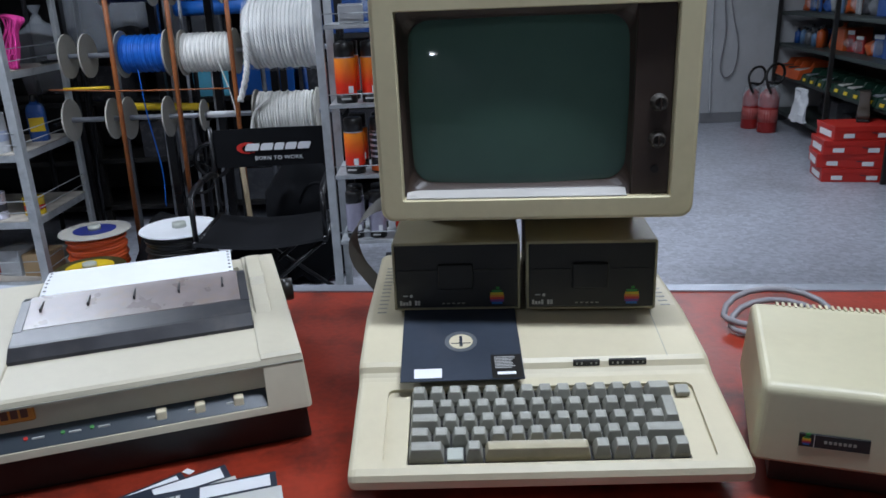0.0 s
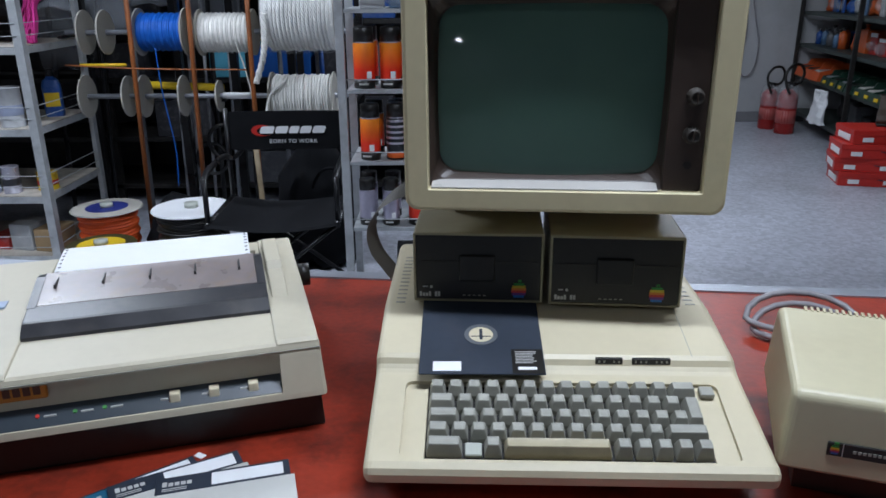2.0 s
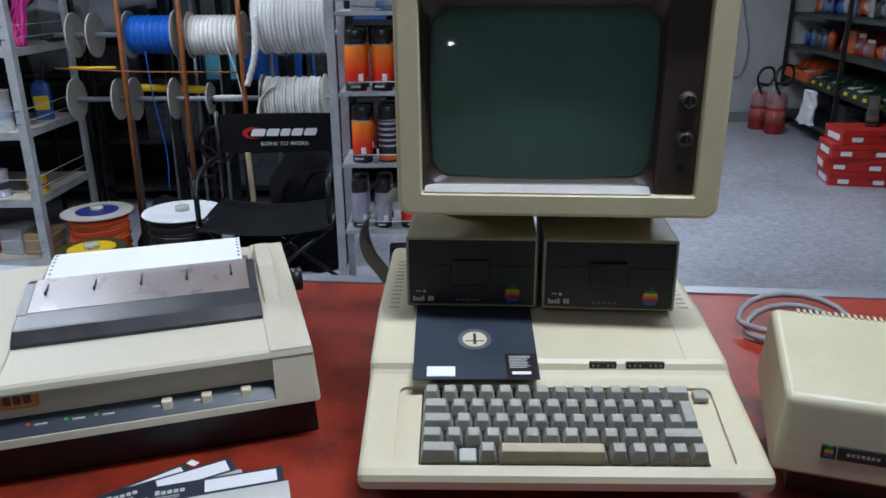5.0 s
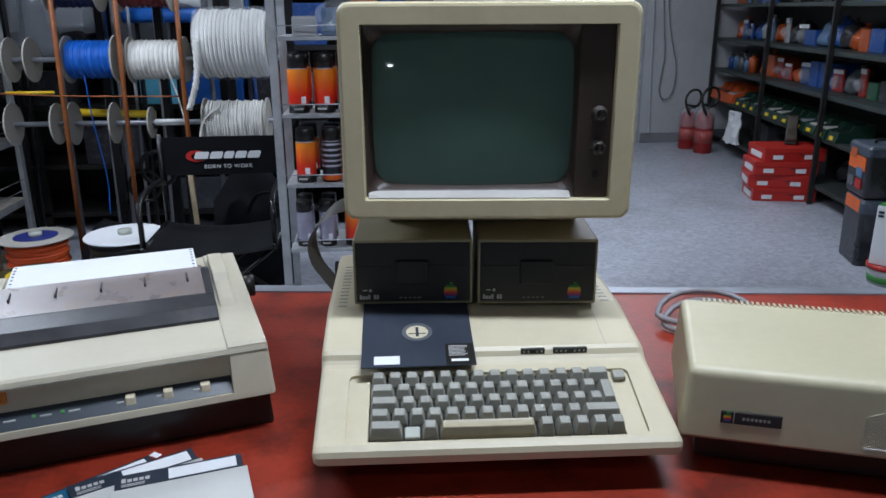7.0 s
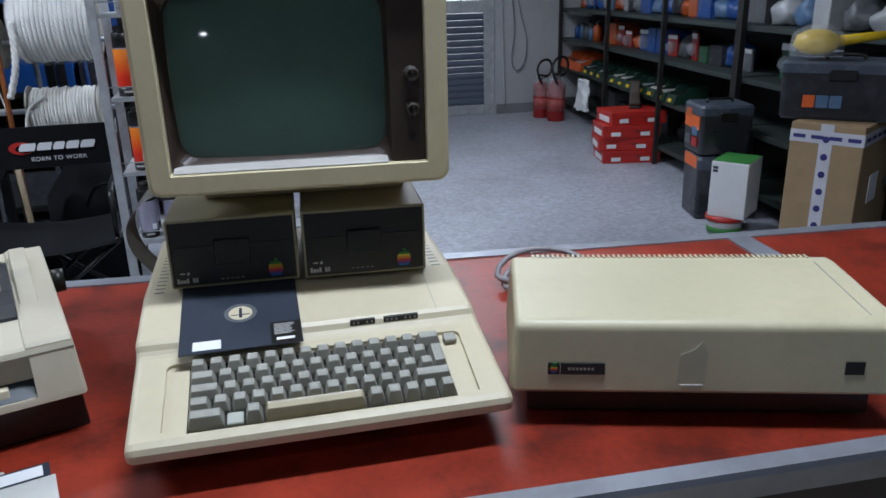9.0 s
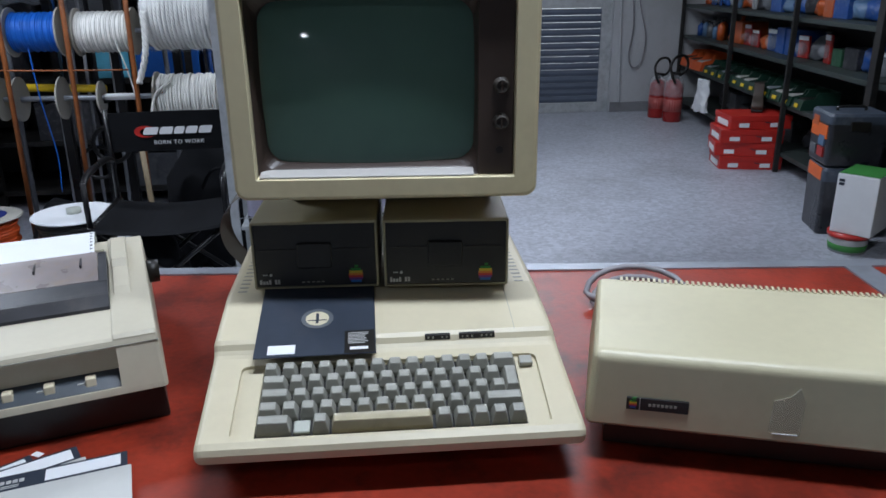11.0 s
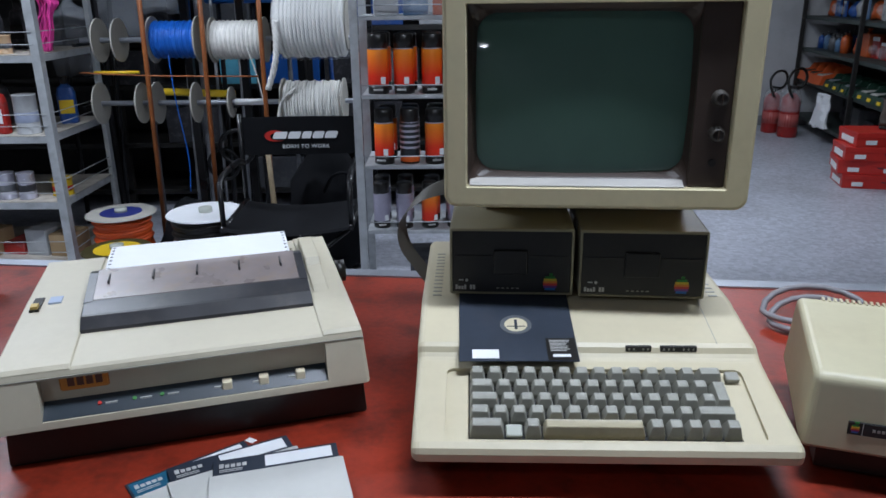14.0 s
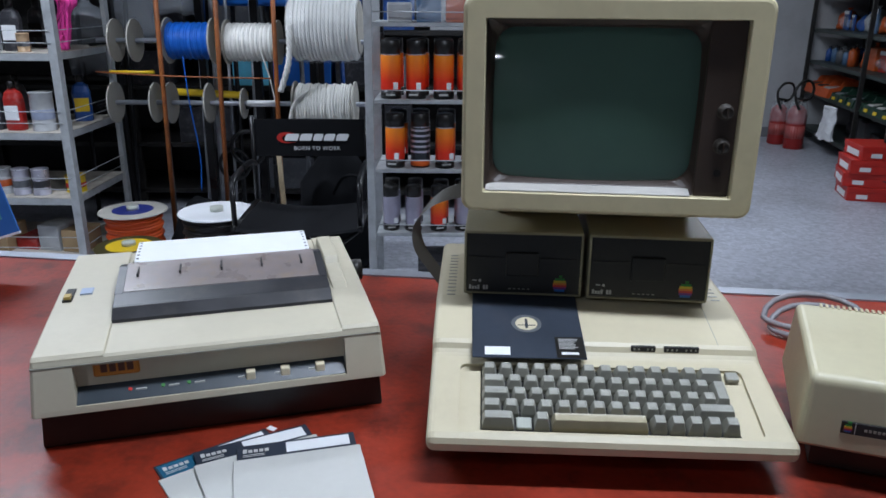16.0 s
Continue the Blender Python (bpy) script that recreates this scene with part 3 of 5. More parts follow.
def printer():
    t = thing("dot_matrix_printer", PRT, "cream dot matrix printer loaded with white tractor paper", "printer")
    w, d = 0.395, 0.345

    def flared(bm):
        """The sides lean out towards the base."""
        for v in bm.verts:
            v.co.x = w / 2 + (v.co.x - w / 2) * (1 + 0.38 * max(0.0, 0.092 - v.co.z))
        return bm
    part("base", flared(box(bmesh_new(), 0.006, 0.006, -0.0178, w - 0.006, d, 0.034, 0.003)), BLACK, t, "black lower tray")
    out = [(-0.006, 0.0286), (-0.0107, 0.0315), (-0.0100, 0.037), (0.0, 0.0885), (0.0015, 0.0925), (0.006, 0.0948), (0.10, 0.100), (0.20, 0.1035), (d - 0.01, 0.106), (d, 0.100), (d, 0.0286)]
    shell = part("shell", flared(prism(bmesh_new(), out, 0, w, 0.004, 2)), PRINTER, t)
    carve(shell, box(bmesh_new(), 0.043, -0.02, 0.0395, 0.350, 0.013, 0.0845),
          box(bmesh_new(), 0.082, 0.094, 0.078, 0.342, 0.30, 0.2))
    # the end decks stand a little higher than the lid between them
    for x0, x1 in ((0.0008, 0.0775), (0.3475, w - 0.0008)):
        deck = [(0.0012, 0.090), (0.0018, 0.0945), (0.0075, 0.0978), (0.10, 0.1030), (0.20, 0.1065), (d - 0.012, 0.109), (d - 0.002, 0.104), (d - 0.002, 0.090)]
        part("end_deck", prism(bmesh_new(), deck, x0, x1, 0.002, 2), PRINTER, t)
    part("front_panel", box(bmesh_new(), 0.043, 0.0125, 0.0395, 0.350, 0.015, 0.0845), PRINTER, t)
    part("lid_seam", box(bmesh_new(), 0.0, -0.0014, 0.0866, w, 0.001, 0.0873), KEYCAP, t)
    panel = part("switch_panel", prism(bmesh_new(), [(0.0125, 0.0396), (-0.0072, 0.0396), (-0.0072, 0.0402), (0.0125, 0.0535)], 0.0432, 0.3498), material("blue_grey_panel", (0.028, 0.04, 0.052), 0.4), t, "slanted blue-grey switch panel")
    for x in (0.236, 0.277, 0.319):
        part("switch", box(bmesh_new(), x - 0.0055, -0.002, 0.0425, x + 0.0055, 0.009, 0.0535, 0.0015, 2), SWITCH, panel, "cream push switch")
    for k, x in enumerate((0.100, 0.136, 0.165)):
        part("light", rod(bmesh_new(), (x, 0.004, 0.0455), (x, 0.0025, 0.0485), 0.0022, 8), GREEN if k else RED, panel)
        part("print_mark", box(bmesh_new(), x + 0.006, 0.0015, 0.0460, x + 0.018, 0.0040, 0.0475), LIGHTBAR, panel)
    for x in (0.225, 0.268, 0.309):
        part("print_mark", box(bmesh_new(), x - 0.004, 0.0015, 0.0460, x + 0.004, 0.0040, 0.0475), LIGHTBAR, panel)
    badge = part("badge", box(bmesh_new(), 0.062, 0.0108, 0.064, 0.112, 0.0128, 0.083, 0.002, 1), material("orange_badge", (0.62, 0.24, 0.03), 0.5), t, "orange maker's badge")
    for k in range(4):
        part("print_mark", box(bmesh_new(), 0.070 + 0.0095 * k, 0.0100, 0.069, 0.077 + 0.0095 * k, 0.0110, 0.079), material("brown_ink", (0.12, 0.04, 0.02), 0.5), badge)
    well = part("paper_well", box(bmesh_new(), 0.0825, 0.0995, 0.079, 0.3415, 0.299, 0.083), BLACK, t, "dark paper well")
    part("platen", rod(bmesh_new(), (0.084, 0.215, 0.095), (0.340, 0.215, 0.095), 0.015, 20), BLACK, well)
    grey = material("smoke_grey_plastic", (0.030, 0.030, 0.034), 0.36, 0, 0.25, 60, 18, 0.05, (0.09, 0.08, 0.07), 0.4)
    part("cover_bar", prism(bmesh_new(), [(0.081, 0.0975), (0.082, 0.1030), (0.0985, 0.1128), (0.1025, 0.1138), (0.135, 0.1182), (0.137, 0.1120), (0.105, 0.0975)], 0.0765, 0.3475, 0.0012), grey, t, "smoke-grey front lip of the cover")
    for x0 in (0.076, 0.3375):
        part("cover_side", prism(bmesh_new(), [(0.132, 0.098), (0.132, 0.1182), (0.205, 0.1295), (0.222, 0.127), (0.232, 0.104)], x0, x0 + 0.010), grey, t)
    smoke = material("smoky_cover", (0.27, 0.225, 0.215), 0.3, 0, 0.12, 70, 30, 0.0, (0.34, 0.22, 0.08), 0.3)
    smoke.node_tree.nodes["Principled BSDF"].inputs["Alpha"].default_value = 0.72
    part("cover", prism(bmesh_new(), [(0.1362, 0.1172), (0.1362, 0.1186), (0.2125, 0.1312), (0.2125, 0.1298)], 0.0865, 0.337), smoke, t, "clear smoky paper cover")
    for k in range(5):
        x = 0.100 + 0.054 * k
        part("paper_guide", box(bmesh_new(), x, 0.172, 0.1190, x + 0.0022, 0.206, 0.1292, 0.0005, 1), grey, t)
    part("side_rail", prism(bmesh_new(), [(0.100, 0.1005), (0.135, 0.1075), (0.195, 0.1125), (0.205, 0.121), (0.298, 0.1215), (0.306, 0.107)], w - 0.043, w - 0.022, 0.0015, 1), PRINTER, t)
    part("platen_knob", rod(bmesh_new(), (w, 0.235, 0.085), (w + 0.016, 0.235, 0.085), 0.016, 18), BLACK, t, "ribbed black platen knob")
    sw = part("selector", box(bmesh_new(), 0.010, 0.152, 0.1035, 0.021, 0.194, 0.1078), BLACK, t)
    part("selector_tab", box(bmesh_new(), 0.0115, 0.154, 0.1077, 0.0195, 0.166, 0.1115), material("amber_tab", (0.5, 0.35, 0.1), 0.4), sw)
    part("label_plate", box(bmesh_new(), 0.028, 0.172, 0.1035, 0.043, 0.193, 0.1077), material("pale_blue_label", (0.35, 0.42, 0.55), 0.5), t)
    return t


printer()


def paper():
    """Fan-fold sheet that comes up from the platen and lies back."""
    pts = [(0.140, 0.1120), (0.170, 0.1185), (0.205, 0.1255), (0.232, 0.1295), (0.262, 0.1315), (0.285, 0.1320), (0.303, 0.1315), (0.318, 0.1275), (0.334, 0.118), (0.343, 0.100), (0.349, 0.07), (0.351, 0.03), (0.354, -0.017)]
    pts = [(p.x, p.y) for p in smooth_path([(y, z, 0) for y, z in pts], 3)]
    bm = bmesh_new()
    under = [(y + 0.0004, z - 0.0006) for y, z in reversed(pts)]
    prism(bm, pts + under, 0.0925, 0.3335)
    ob = solid("printer_paper", bm, WHITE, "white tractor paper fed through the printer", "paper", m=PRT)
    for k in range(13):
        for x in (0.0965, 0.3295):
            y = 0.145 + 0.0127 * k
            z = np.interp(y, [a for a, _ in pts[:24]], [c for _, c in pts[:24]])
            part("sprocket_hole", rod(bmesh_new(), (x, y, z - 0.0002), (x, y, z + 0.0004), 0.0019, 8), BLACK, ob)


paper()


# ---- floppy disks ----
def floppy(m, label=""):
    t = thing("floppy_disk", m, label, "floppy disk", "floppy disks")
    s = 0.1335
    jacket = part("jacket", box(bmesh_new(), -s / 2, -s / 2, 0, s / 2, s / 2, 0.0016, 0.0005, 1), DISK, t)
    return t, jacket


def ring_mesh(r0, r1, z0, z1, seg=32):
    rings = [[(r * math.cos(2 * math.pi * k / seg), r * math.sin(2 * math.pi * k / seg), z) for k in range(seg)] for r, z in ((r0, z0), (r0, z1), (r1, z1), (r1, z0), (r0, z0))]
    return loft(bmesh_new(), rings, False, False)


def lid_floppy():
    # lies on the sloping lid of the computer
    m = IIE @ pose(-0.0820, 0.1060, 0.0765, 12.0, 0, 0.8) @ pose(0, 0.0667, 0.0065, 0, 0, 0)
    t, jacket = floppy(m, label="black floppy disk with white corner tag lying on the computer")
    part("hub_ring", ring_mesh(0.0135, 0.0185, 0.0015, 0.0021), material("grey_hub_ring", (0.12, 0.13, 0.14), 0.35), jacket)
    part("hub_hole", rod(bmesh_new(), (0, 0, 0.0016), (0, 0, 0.0018), 0.0135, 28), BEIGE, jacket, "beige lid seen through the hub hole")
    part("hub_bar", box(bmesh_new(), -0.0017, -0.009, 0.0018, 0.0017, 0.010, 0.0020), DISK, jacket)
    part("hub_line", box(bmesh_new(), -0.011, -0.004, 0.0018, 0.011, -0.0025, 0.0020), DISK, jacket)
    lab = part("maker_label", box(bmesh_new(), 0.032, -0.066, 0.0015, 0.0655, -0.026, 0.0019), BLACK, jacket)
    for k in range(8):
        part("print_mark", box(bmesh_new(), 0.036, -0.031 - 0.0026 * k, 0.0019, 0.036 + random.uniform(0.016, 0.024), -0.0300 - 0.0026 * k, 0.0021), LIGHTBAR, lab)
    part("print_mark", box(bmesh_new(), 0.038, -0.0600, 0.0019, 0.058, -0.0555, 0.0021), WHITE, lab)
    part("corner_tag", prism(bmesh_new(), [(-0.0625, 0.0015), (-0.0625, 0.0020), (-0.047, 0.0020), (-0.047, 0.0015)], -0.052, -0.022), WHITE, jacket, "white torn paper tag")


lid_floppy()


def sleeved_floppy(x, y, rz, z, out, label, title):
    """A disk that slides out of its paper sleeve by out metres."""
    t = thing("floppy_disk", pose(x, y, TABLE + z, 0, 0, rz), label, "floppy disk", "floppy disks")
    s = 0.141
    part("sleeve", box(bmesh_new(), -s / 2, -s / 2, 0, s / 2, s / 2 - 0.004, 0.0022, 0.0005, 1), SLEEVE, t, "grey-white paper sleeve")
    j = part("jacket", box(bmesh_new(), -0.0667, -s / 2 + 0.004 + out, 0.0004, 0.0667, s / 2 - 0.006 + out, 0.0017, 0.0004, 1), DISK, t, "black disk jacket")
    top = s / 2 - 0.006 + out
    part("user_label", box(bmesh_new(), -0.012 if not title else 0.0, top - 0.024, 0.0016, 0.060, top - 0.004, 0.0020), WHITE, j, "blank white label")
    if title:
        lab = part("maker_label", box(bmesh_new(), -0.064, top - 0.034, 0.0016, -0.004, top - 0.003, 0.0019), material("teal_label", (0.01, 0.10, 0.18), 0.45), j, "dark teal printed label")
    else:
        lab = j
    for k in range(5):
        part("print_mark", box(bmesh_new(), -0.060 + 0.006 * k, top - 0.016, 0.0017, -0.0555 + 0.006 * k, top - 0.0105 + 0.002 * (k == 0), 0.00215), LIGHTBAR, lab)
    for k in range(2):
        part("print_mark", box(bmesh_new(), -0.060, top - 0.0205 - 0.003 * k, 0.0017, -0.036, top - 0.0195 - 0.003 * k, 0.00215), LIGHTBAR, lab)
    return t


sleeved_floppy(-0.3866, 0.874, 38, 0.0, 0.031, "floppy disk with teal label half out of its sleeve", True)
sleeved_floppy(-0.357, 0.880, 29, 0.0045, 0.0295, "black floppy disk half out of its grey sleeve", False)
sleeved_floppy(-0.322, 0.8625, 15.5, 0.009, 0.030, "black floppy disk half out of its pale sleeve", False)
solid("paper_scrap", box(bmesh_new(), -0.006, -0.004, 0, 0.006, 0.004, 0.0008, 0.0003, 1), WHITE, "tiny white paper scrap on the counter top", "paper", m=pose(-0.385, 0.992, TABLE + 0.0002, 0, 0, -30))


# ---- back wall, shutter door and things by it ----
def north_wall():
    bm = bmesh_new()
    y0, y1 = 7.8, 8.0
    box(bm, X0 - 0.2, y0, 0, 1.45, y1, H)
    box(bm, 2.53, y0, 0, X1 + 0.2, y1, H)
    box(bm, 1.45, y0, 2.15, 2.53, y1, H)
    solid("wall_north", bm, WALL, "scuffed white wall with a doorway", "wall", kind="structure")
    bm = box(bmesh_new(), 2.54, y0 - 0.012, 0.0, 3.4, y0 - 0.001, 0.10, 0.003, 1)
    solid("baseboard", bm, DARK_WALL, "grey stone skirting along the wall", "skirting", kind="structure")
    door = thing("door_1", pose(1.45, 7.84, 0), "closed metal door with dark slats and a bright upper window", "door", kind="structure")
    frame_bm = bmesh_new()
    for x0, x1, z0, z1 in ((0.0, 0.10, 0, 2.15), (0.97, 1.08, 0, 2.15), (0.10, 0.97, 2.05, 2.15), (0.10, 0.97, 1.02, 1.14), (0.10, 0.97, 0.0, 0.10)):
        box(frame_bm, x0, 0, z0, x1, 0.05, z1, 0.004, 1)
    part("door_frame", frame_bm, GALV, door, "grey metal door frame")
    slat_bm = mesh_of("slat", prism(bmesh_new(), [(0.012, 0.0), (0.004, 0.03), (0.012, 0.062), (0.03, 0.062), (0.03, 0.0)], 0.10, 0.97), material("blue_grey_slat_paint", (0.09, 0.11, 0.15), 0.75, 0.0))
    for k in range(14):
        part("slat", slat_bm, None, door, m=pose(0, 0, 0.102 + 0.0655 * k))
    part("pane", box(bmesh_new(), 0.10, 0.022, 1.14, 0.97, 0.027, 2.05), glass("door_glass", (0.9, 0.95, 1), 0.1, 0.12), door).visible_shadow = False
    for k in range(6):
        part("grille_bar", rod(bmesh_new(), (0.10 + 0.16 * k, 0.04, 1.14), (0.26 + 0.16 * k - 0.1, 0.04, 2.05), 0.006, 6), GALV, door)
    sky = solid("backdrop_sky", box(bmesh_new(), 0.4, 9.2, 0.2, 3.6, 9.22, 3.2), glow("pale_daylight", (0.85, 0.93, 1.0), 1.1), "pale daylight outside the door window", "sky", kind="structure")


north_wall()


def wall_cable():
    bm = tube(bmesh_new(), smooth_path([(2.66, 7.785, 1.7), (2.70, 7.785, 1.2), (2.73, 7.78, 0.85), (2.70, 7.78, 0.55), (2.76, 7.78, 0.44), (2.84, 7.78, 0.52), (2.86, 7.78, 0.75), (2.80, 7.785, 1.0), (2.74, 7.785, 1.3), (2.72, 7.785, 1.7)], 8), 0.007, 6)
    solid("wall_cable", bm, CABLE, "thin dark cable hanging in a loop on the wall", "cable")
    bm = tube(bmesh_new(), smooth_path([(2.58, 7.785, 1.6), (2.60, 7.785, 0.9), (2.62, 7.785, 0.3), (2.63, 7.785, 0.1)], 8), 0.012, 6)
    solid("wall_pipe", bm, WALL, "painted conduit running down the wall", "pipe")


wall_cable()


def fire_extinguisher(x, y, s):
    t = thing("fire_extinguisher", pose(x, y, 0, 0, 0, 20) @ Matrix.Scale(s, 4), "red fire extinguisher wrapped in clear film", "fire extinguisher", "fire extinguishers")
    part("cylinder", lathe(bmesh_new(), [(0.0, 0), (0.083, 0), (0.089, 0.01), (0.089, 0.31), (0.080, 0.36), (0.05, 0.395), (0.028, 0.41), (0.0, 0.41)], 24), DEEP_RED, t)
    part("valve", lathe(bmesh_new(), [(0, 0.40), (0.022, 0.40), (0.022, 0.45), (0.0, 0.45)], 12), BLACK, t)
    part("handle", box(bmesh_new(), -0.015, -0.07, 0.455, 0.015, 0.03, 0.475, 0.004), BLACK, t)
    part("hose", tube(bmesh_new(), smooth_path([(0.02, -0.02, 0.44), (0.09, -0.03, 0.47), (0.115, -0.04, 0.55), (0.06, -0.05, 0.625), (-0.04, -0.05, 0.625), (-0.105, -0.05, 0.55), (-0.10, -0.07, 0.45), (-0.07, -0.09, 0.38)]), 0.013, 8), BLACK, t)
    part("film", lathe(bmesh_new(), [(0.091, 0.24), (0.095, 0.27), (0.094, 0.30), (0.10, 0.34), (0.088, 0.39), (0.075, 0.43), (0.05, 0.45)], 13, smooth=False), WRAP, t, "crumpled clear film")
    part("print_label", lathe(bmesh_new(), [(0.0897, 0.10), (0.0897, 0.22)], 20), material("red_white_label", (0.4, 0.09, 0.08), 0.4), t)


WRAP = glass("bunched_clear_film", (0.8, 0.82, 0.85), 0.15, 0.22)
FILM = glass("clear_film", (0.85, 0.9, 0.95), 0.12, 0.16)
DEEP_RED = material("deep_red_enamel", (0.3, 0.014, 0.012), 0.3, 0, 0.1)
fire_extinguisher(2.955, 7.20, 0.97)
fire_extinguisher(2.895, 7.44, 0.9)


# ---- stock shelves along the side ----
SHELF = pose(3.24, 7.75, 0, 0, 0, 180 - 7.4)      # local +y runs towards the counter, local -x is the depth
DARK_STEEL = material("dark_shelf_steel", (0.022, 0.021, 0.02), 0.5, 0.3, 0.2, 40, 8, 0.05, (0.10, 0.08, 0.06), 0.3)
# board grey-green, darkened in colour for the shade between shelves
SHELF_EDGE = material("shaded_grey_green_steel", (0.045, 0.058, 0.053), 0.5, 0.3, 0.15)
LEVELS = (0.14, 0.47, 0.755, 1.045, 1.36, 1.72)


def stock_shelves():
    t = thing("stock_shelves", SHELF, "long dark steel shelving full of small stock", "shelving")
    for k, z in enumerate(LEVELS):
        for y0, y1 in ((0.0, 1.43), (1.43, 2.6), (2.6, 3.68), (3.68, 5.6)):
            part("shelf_board", box(bmesh_new(), -0.45, y0 + 0.006, z - 0.03, 0.0, y1 - 0.006, z, 0.002, 1), SHELF_EDGE, t)
    for y in (0.0, 1.43, 2.6, 3.68, 5.6):
        wide = 0.032 if y == 3.68 else 0.012
        for x in (0.002, -0.49):
            part("post", box(bmesh_new(), x, y - wide, 0, x + 0.035, y + wide, 2.0, 0.002, 1), DARK_STEEL, t)
    part("back_panel", box(bmesh_new(), -0.475, 0, 0.05, -0.455, 5.6, 2.0), DARK_STEEL, t)


stock_shelves()


def parts_bin(m, mat, tag, label, group):
    t = thing("parts_bin", m, label, "storage bin", group)
    w, d, h = 0.10, 0.16, 0.075
    shell = [(0.0, 0.0), (0.012, 0.042), (0.055, 0.05), (0.07, h), (d, h), (d, 0.0)]
    part("tray", prism(bmesh_new(), [(0.0, 0.0), (0.012, 0.040), (0.014, 0.040), (0.006, 0.004), (d - 0.004, 0.004), (d - 0.004, h), (d, h), (d, 0.0)], -w / 2, w / 2), mat, t)
    for s in (-1, 1):
        part("side", prism(bmesh_new(), shell, s * w / 2 - 0.002, s * w / 2 + 0.002), mat, t)
    part("filling", box(bmesh_new(), -w / 2 + 0.004, 0.02, 0.004, w / 2 - 0.004, d - 0.006, 0.045, 0.012), random.choice((STEEL, BLACK, LEDGE)), t, "small loose hardware")
    if tag:
        part("tag", box(bmesh_new(), -0.018, -0.004, 0.008, 0.018, -0.001, 0.024, m=pose(0, 0, 0, -14, 0, 0)), YELLOW, t, "yellow paper tag")


BIN_GREEN = material("dark_green_plastic", (0.010, 0.038, 0.024), 0.4, 0, 0.1)
BIN_ORANGE = material("orange_red_bin_plastic", (0.55, 0.09, 0.02), 0.45, 0, 0.1)
for k in range(3):
    parts_bin(SHELF @ pose(0.02, 0.13 + 0.205 * k, LEVELS[1], 0, 0, 90 + 3 * k) @ Matrix.Scale(1.95, 4), BIN_ORANGE, False, "orange plastic parts bin on the shelf", "orange bins")
for k in range(11):
    parts_bin(SHELF @ pose(0.015, 0.84 + 0.185 * k + (0.08 if k > 6 else 0), LEVELS[1], 0, 0, 90 + random.uniform(-4, 4)) @ Matrix.Scale(1.55, 4), BIN_GREEN, True, "dark green plastic parts bin with yellow tag", "green bins")


def carton(name, m, w, d, h, mat, label, cat, group=""):
    """A closed box with folded flaps."""
    t = thing(name, m, label, cat, group)
    part("body", box(bmesh_new(), -w / 2, 0, 0, w / 2, d, h, 0.003, 1), mat, t)
    part("flap", box(bmesh_new(), -w / 2 + 0.002, 0.002, h - 0.0005, w / 2 - 0.002, d / 2 - 0.001, h + 0.003), mat, t)
    part("flap", box(bmesh_new(), -w / 2 + 0.002, d / 2 + 0.001, h - 0.0005, w / 2 - 0.002, d - 0.002, h + 0.003), mat, t)
    return t


def bottle(m, r, h, mat, cap, label, group):
    t = thing("bottle", m, label, "bottle", group)
    part("body", lathe(bmesh_new(), [(0, 0), (r, 0), (r, 0.68 * h), (0.8 * r, 0.76 * h), (0.35 * r, 0.82 * h), (0.35 * r, 0.88 * h), (0, 0.88 * h)], 14), mat, t)
    part("cap", lathe(bmesh_new(), [(0, 0.86 * h), (0.42 * r, 0.86 * h), (0.42 * r, h), (0, h)], 12), cap, t)


def blister(m, w, h, mat, label, group):
    """A packet on a card: card, bubble and header."""
    t = thing("packet", m, label, "packet", group)
    part("card", box(bmesh_new(), -w / 2, 0, 0, w / 2, 0.02, h, 0.004, 1), mat, t)
    part("bubble", lathe(bmesh_new(), [(0, 0), (w * 0.42, 0), (w * 0.38, 0.03), (w * 0.2, 0.05), (0, 0.052)], 8, pose(0, 0.0, h * 0.42, 90, 0, 0), False), FILM, t, "clear bubble")
    part("header", box(bmesh_new(), -w / 2 + 0.002, -0.003, h * 0.8, w / 2 - 0.002, 0.001, h - 0.003), WHITE, t)


def bag(m, w, d, h, mat, label, group):
    """A soft sagging bag."""
    bm = bmesh_new()
    bmesh.ops.create_icosphere(bm, subdivisions=3, radius=1)
    seed = Vector((m.translation.x * 9, m.translation.y * 7, 3))
    for v in bm.verts:
        k = 1 + 0.28 * noise.noise(v.co * 1.7 + seed) + 0.12 * noise.noise(v.co * 5 + seed)
        v.co = Vector((v.co.x * w / 2 * k, v.co.y * d / 2 * k, max(-0.45, v.co.z) * h / 1.45 * k))
    low = min(v.co.z for v in bm.verts)
    for v in bm.verts:
        v.co.z -= low
    for f in bm.faces:
        f.smooth = True
    top = max(v.co.z for v in bm.verts)
    t = thing("bag", m, label, "bag", group)
    part("body", bm, mat, t)
    if mat.name == "black_canvas":
        part("strap", tube(bmesh_new(), smooth_path([(-0.2 * w, -0.3 * d, 0.6 * h), (-0.1 * w, -0.5 * d, 0.8 * h), (0.1 * w, -0.5 * d, 0.8 * h), (0.2 * w, -0.3 * d, 0.6 * h)], 4), 0.008, 6), mat, t, "short carrying strap")
        return t
    r = 0.09 * w
    part("neck", lathe(bmesh_new(), [(1.6 * r, top - 0.10 * h), (r, top - 0.01 * h), (0.55 * r, top + 0.03 * h), (0.9 * r, top + 0.08 * h), (1.5 * r, top + 0.15 * h)], 9, pose(0, 0, 0, 0, 0, w * 900), False), mat, t, "gathered neck of the bag")
    return t


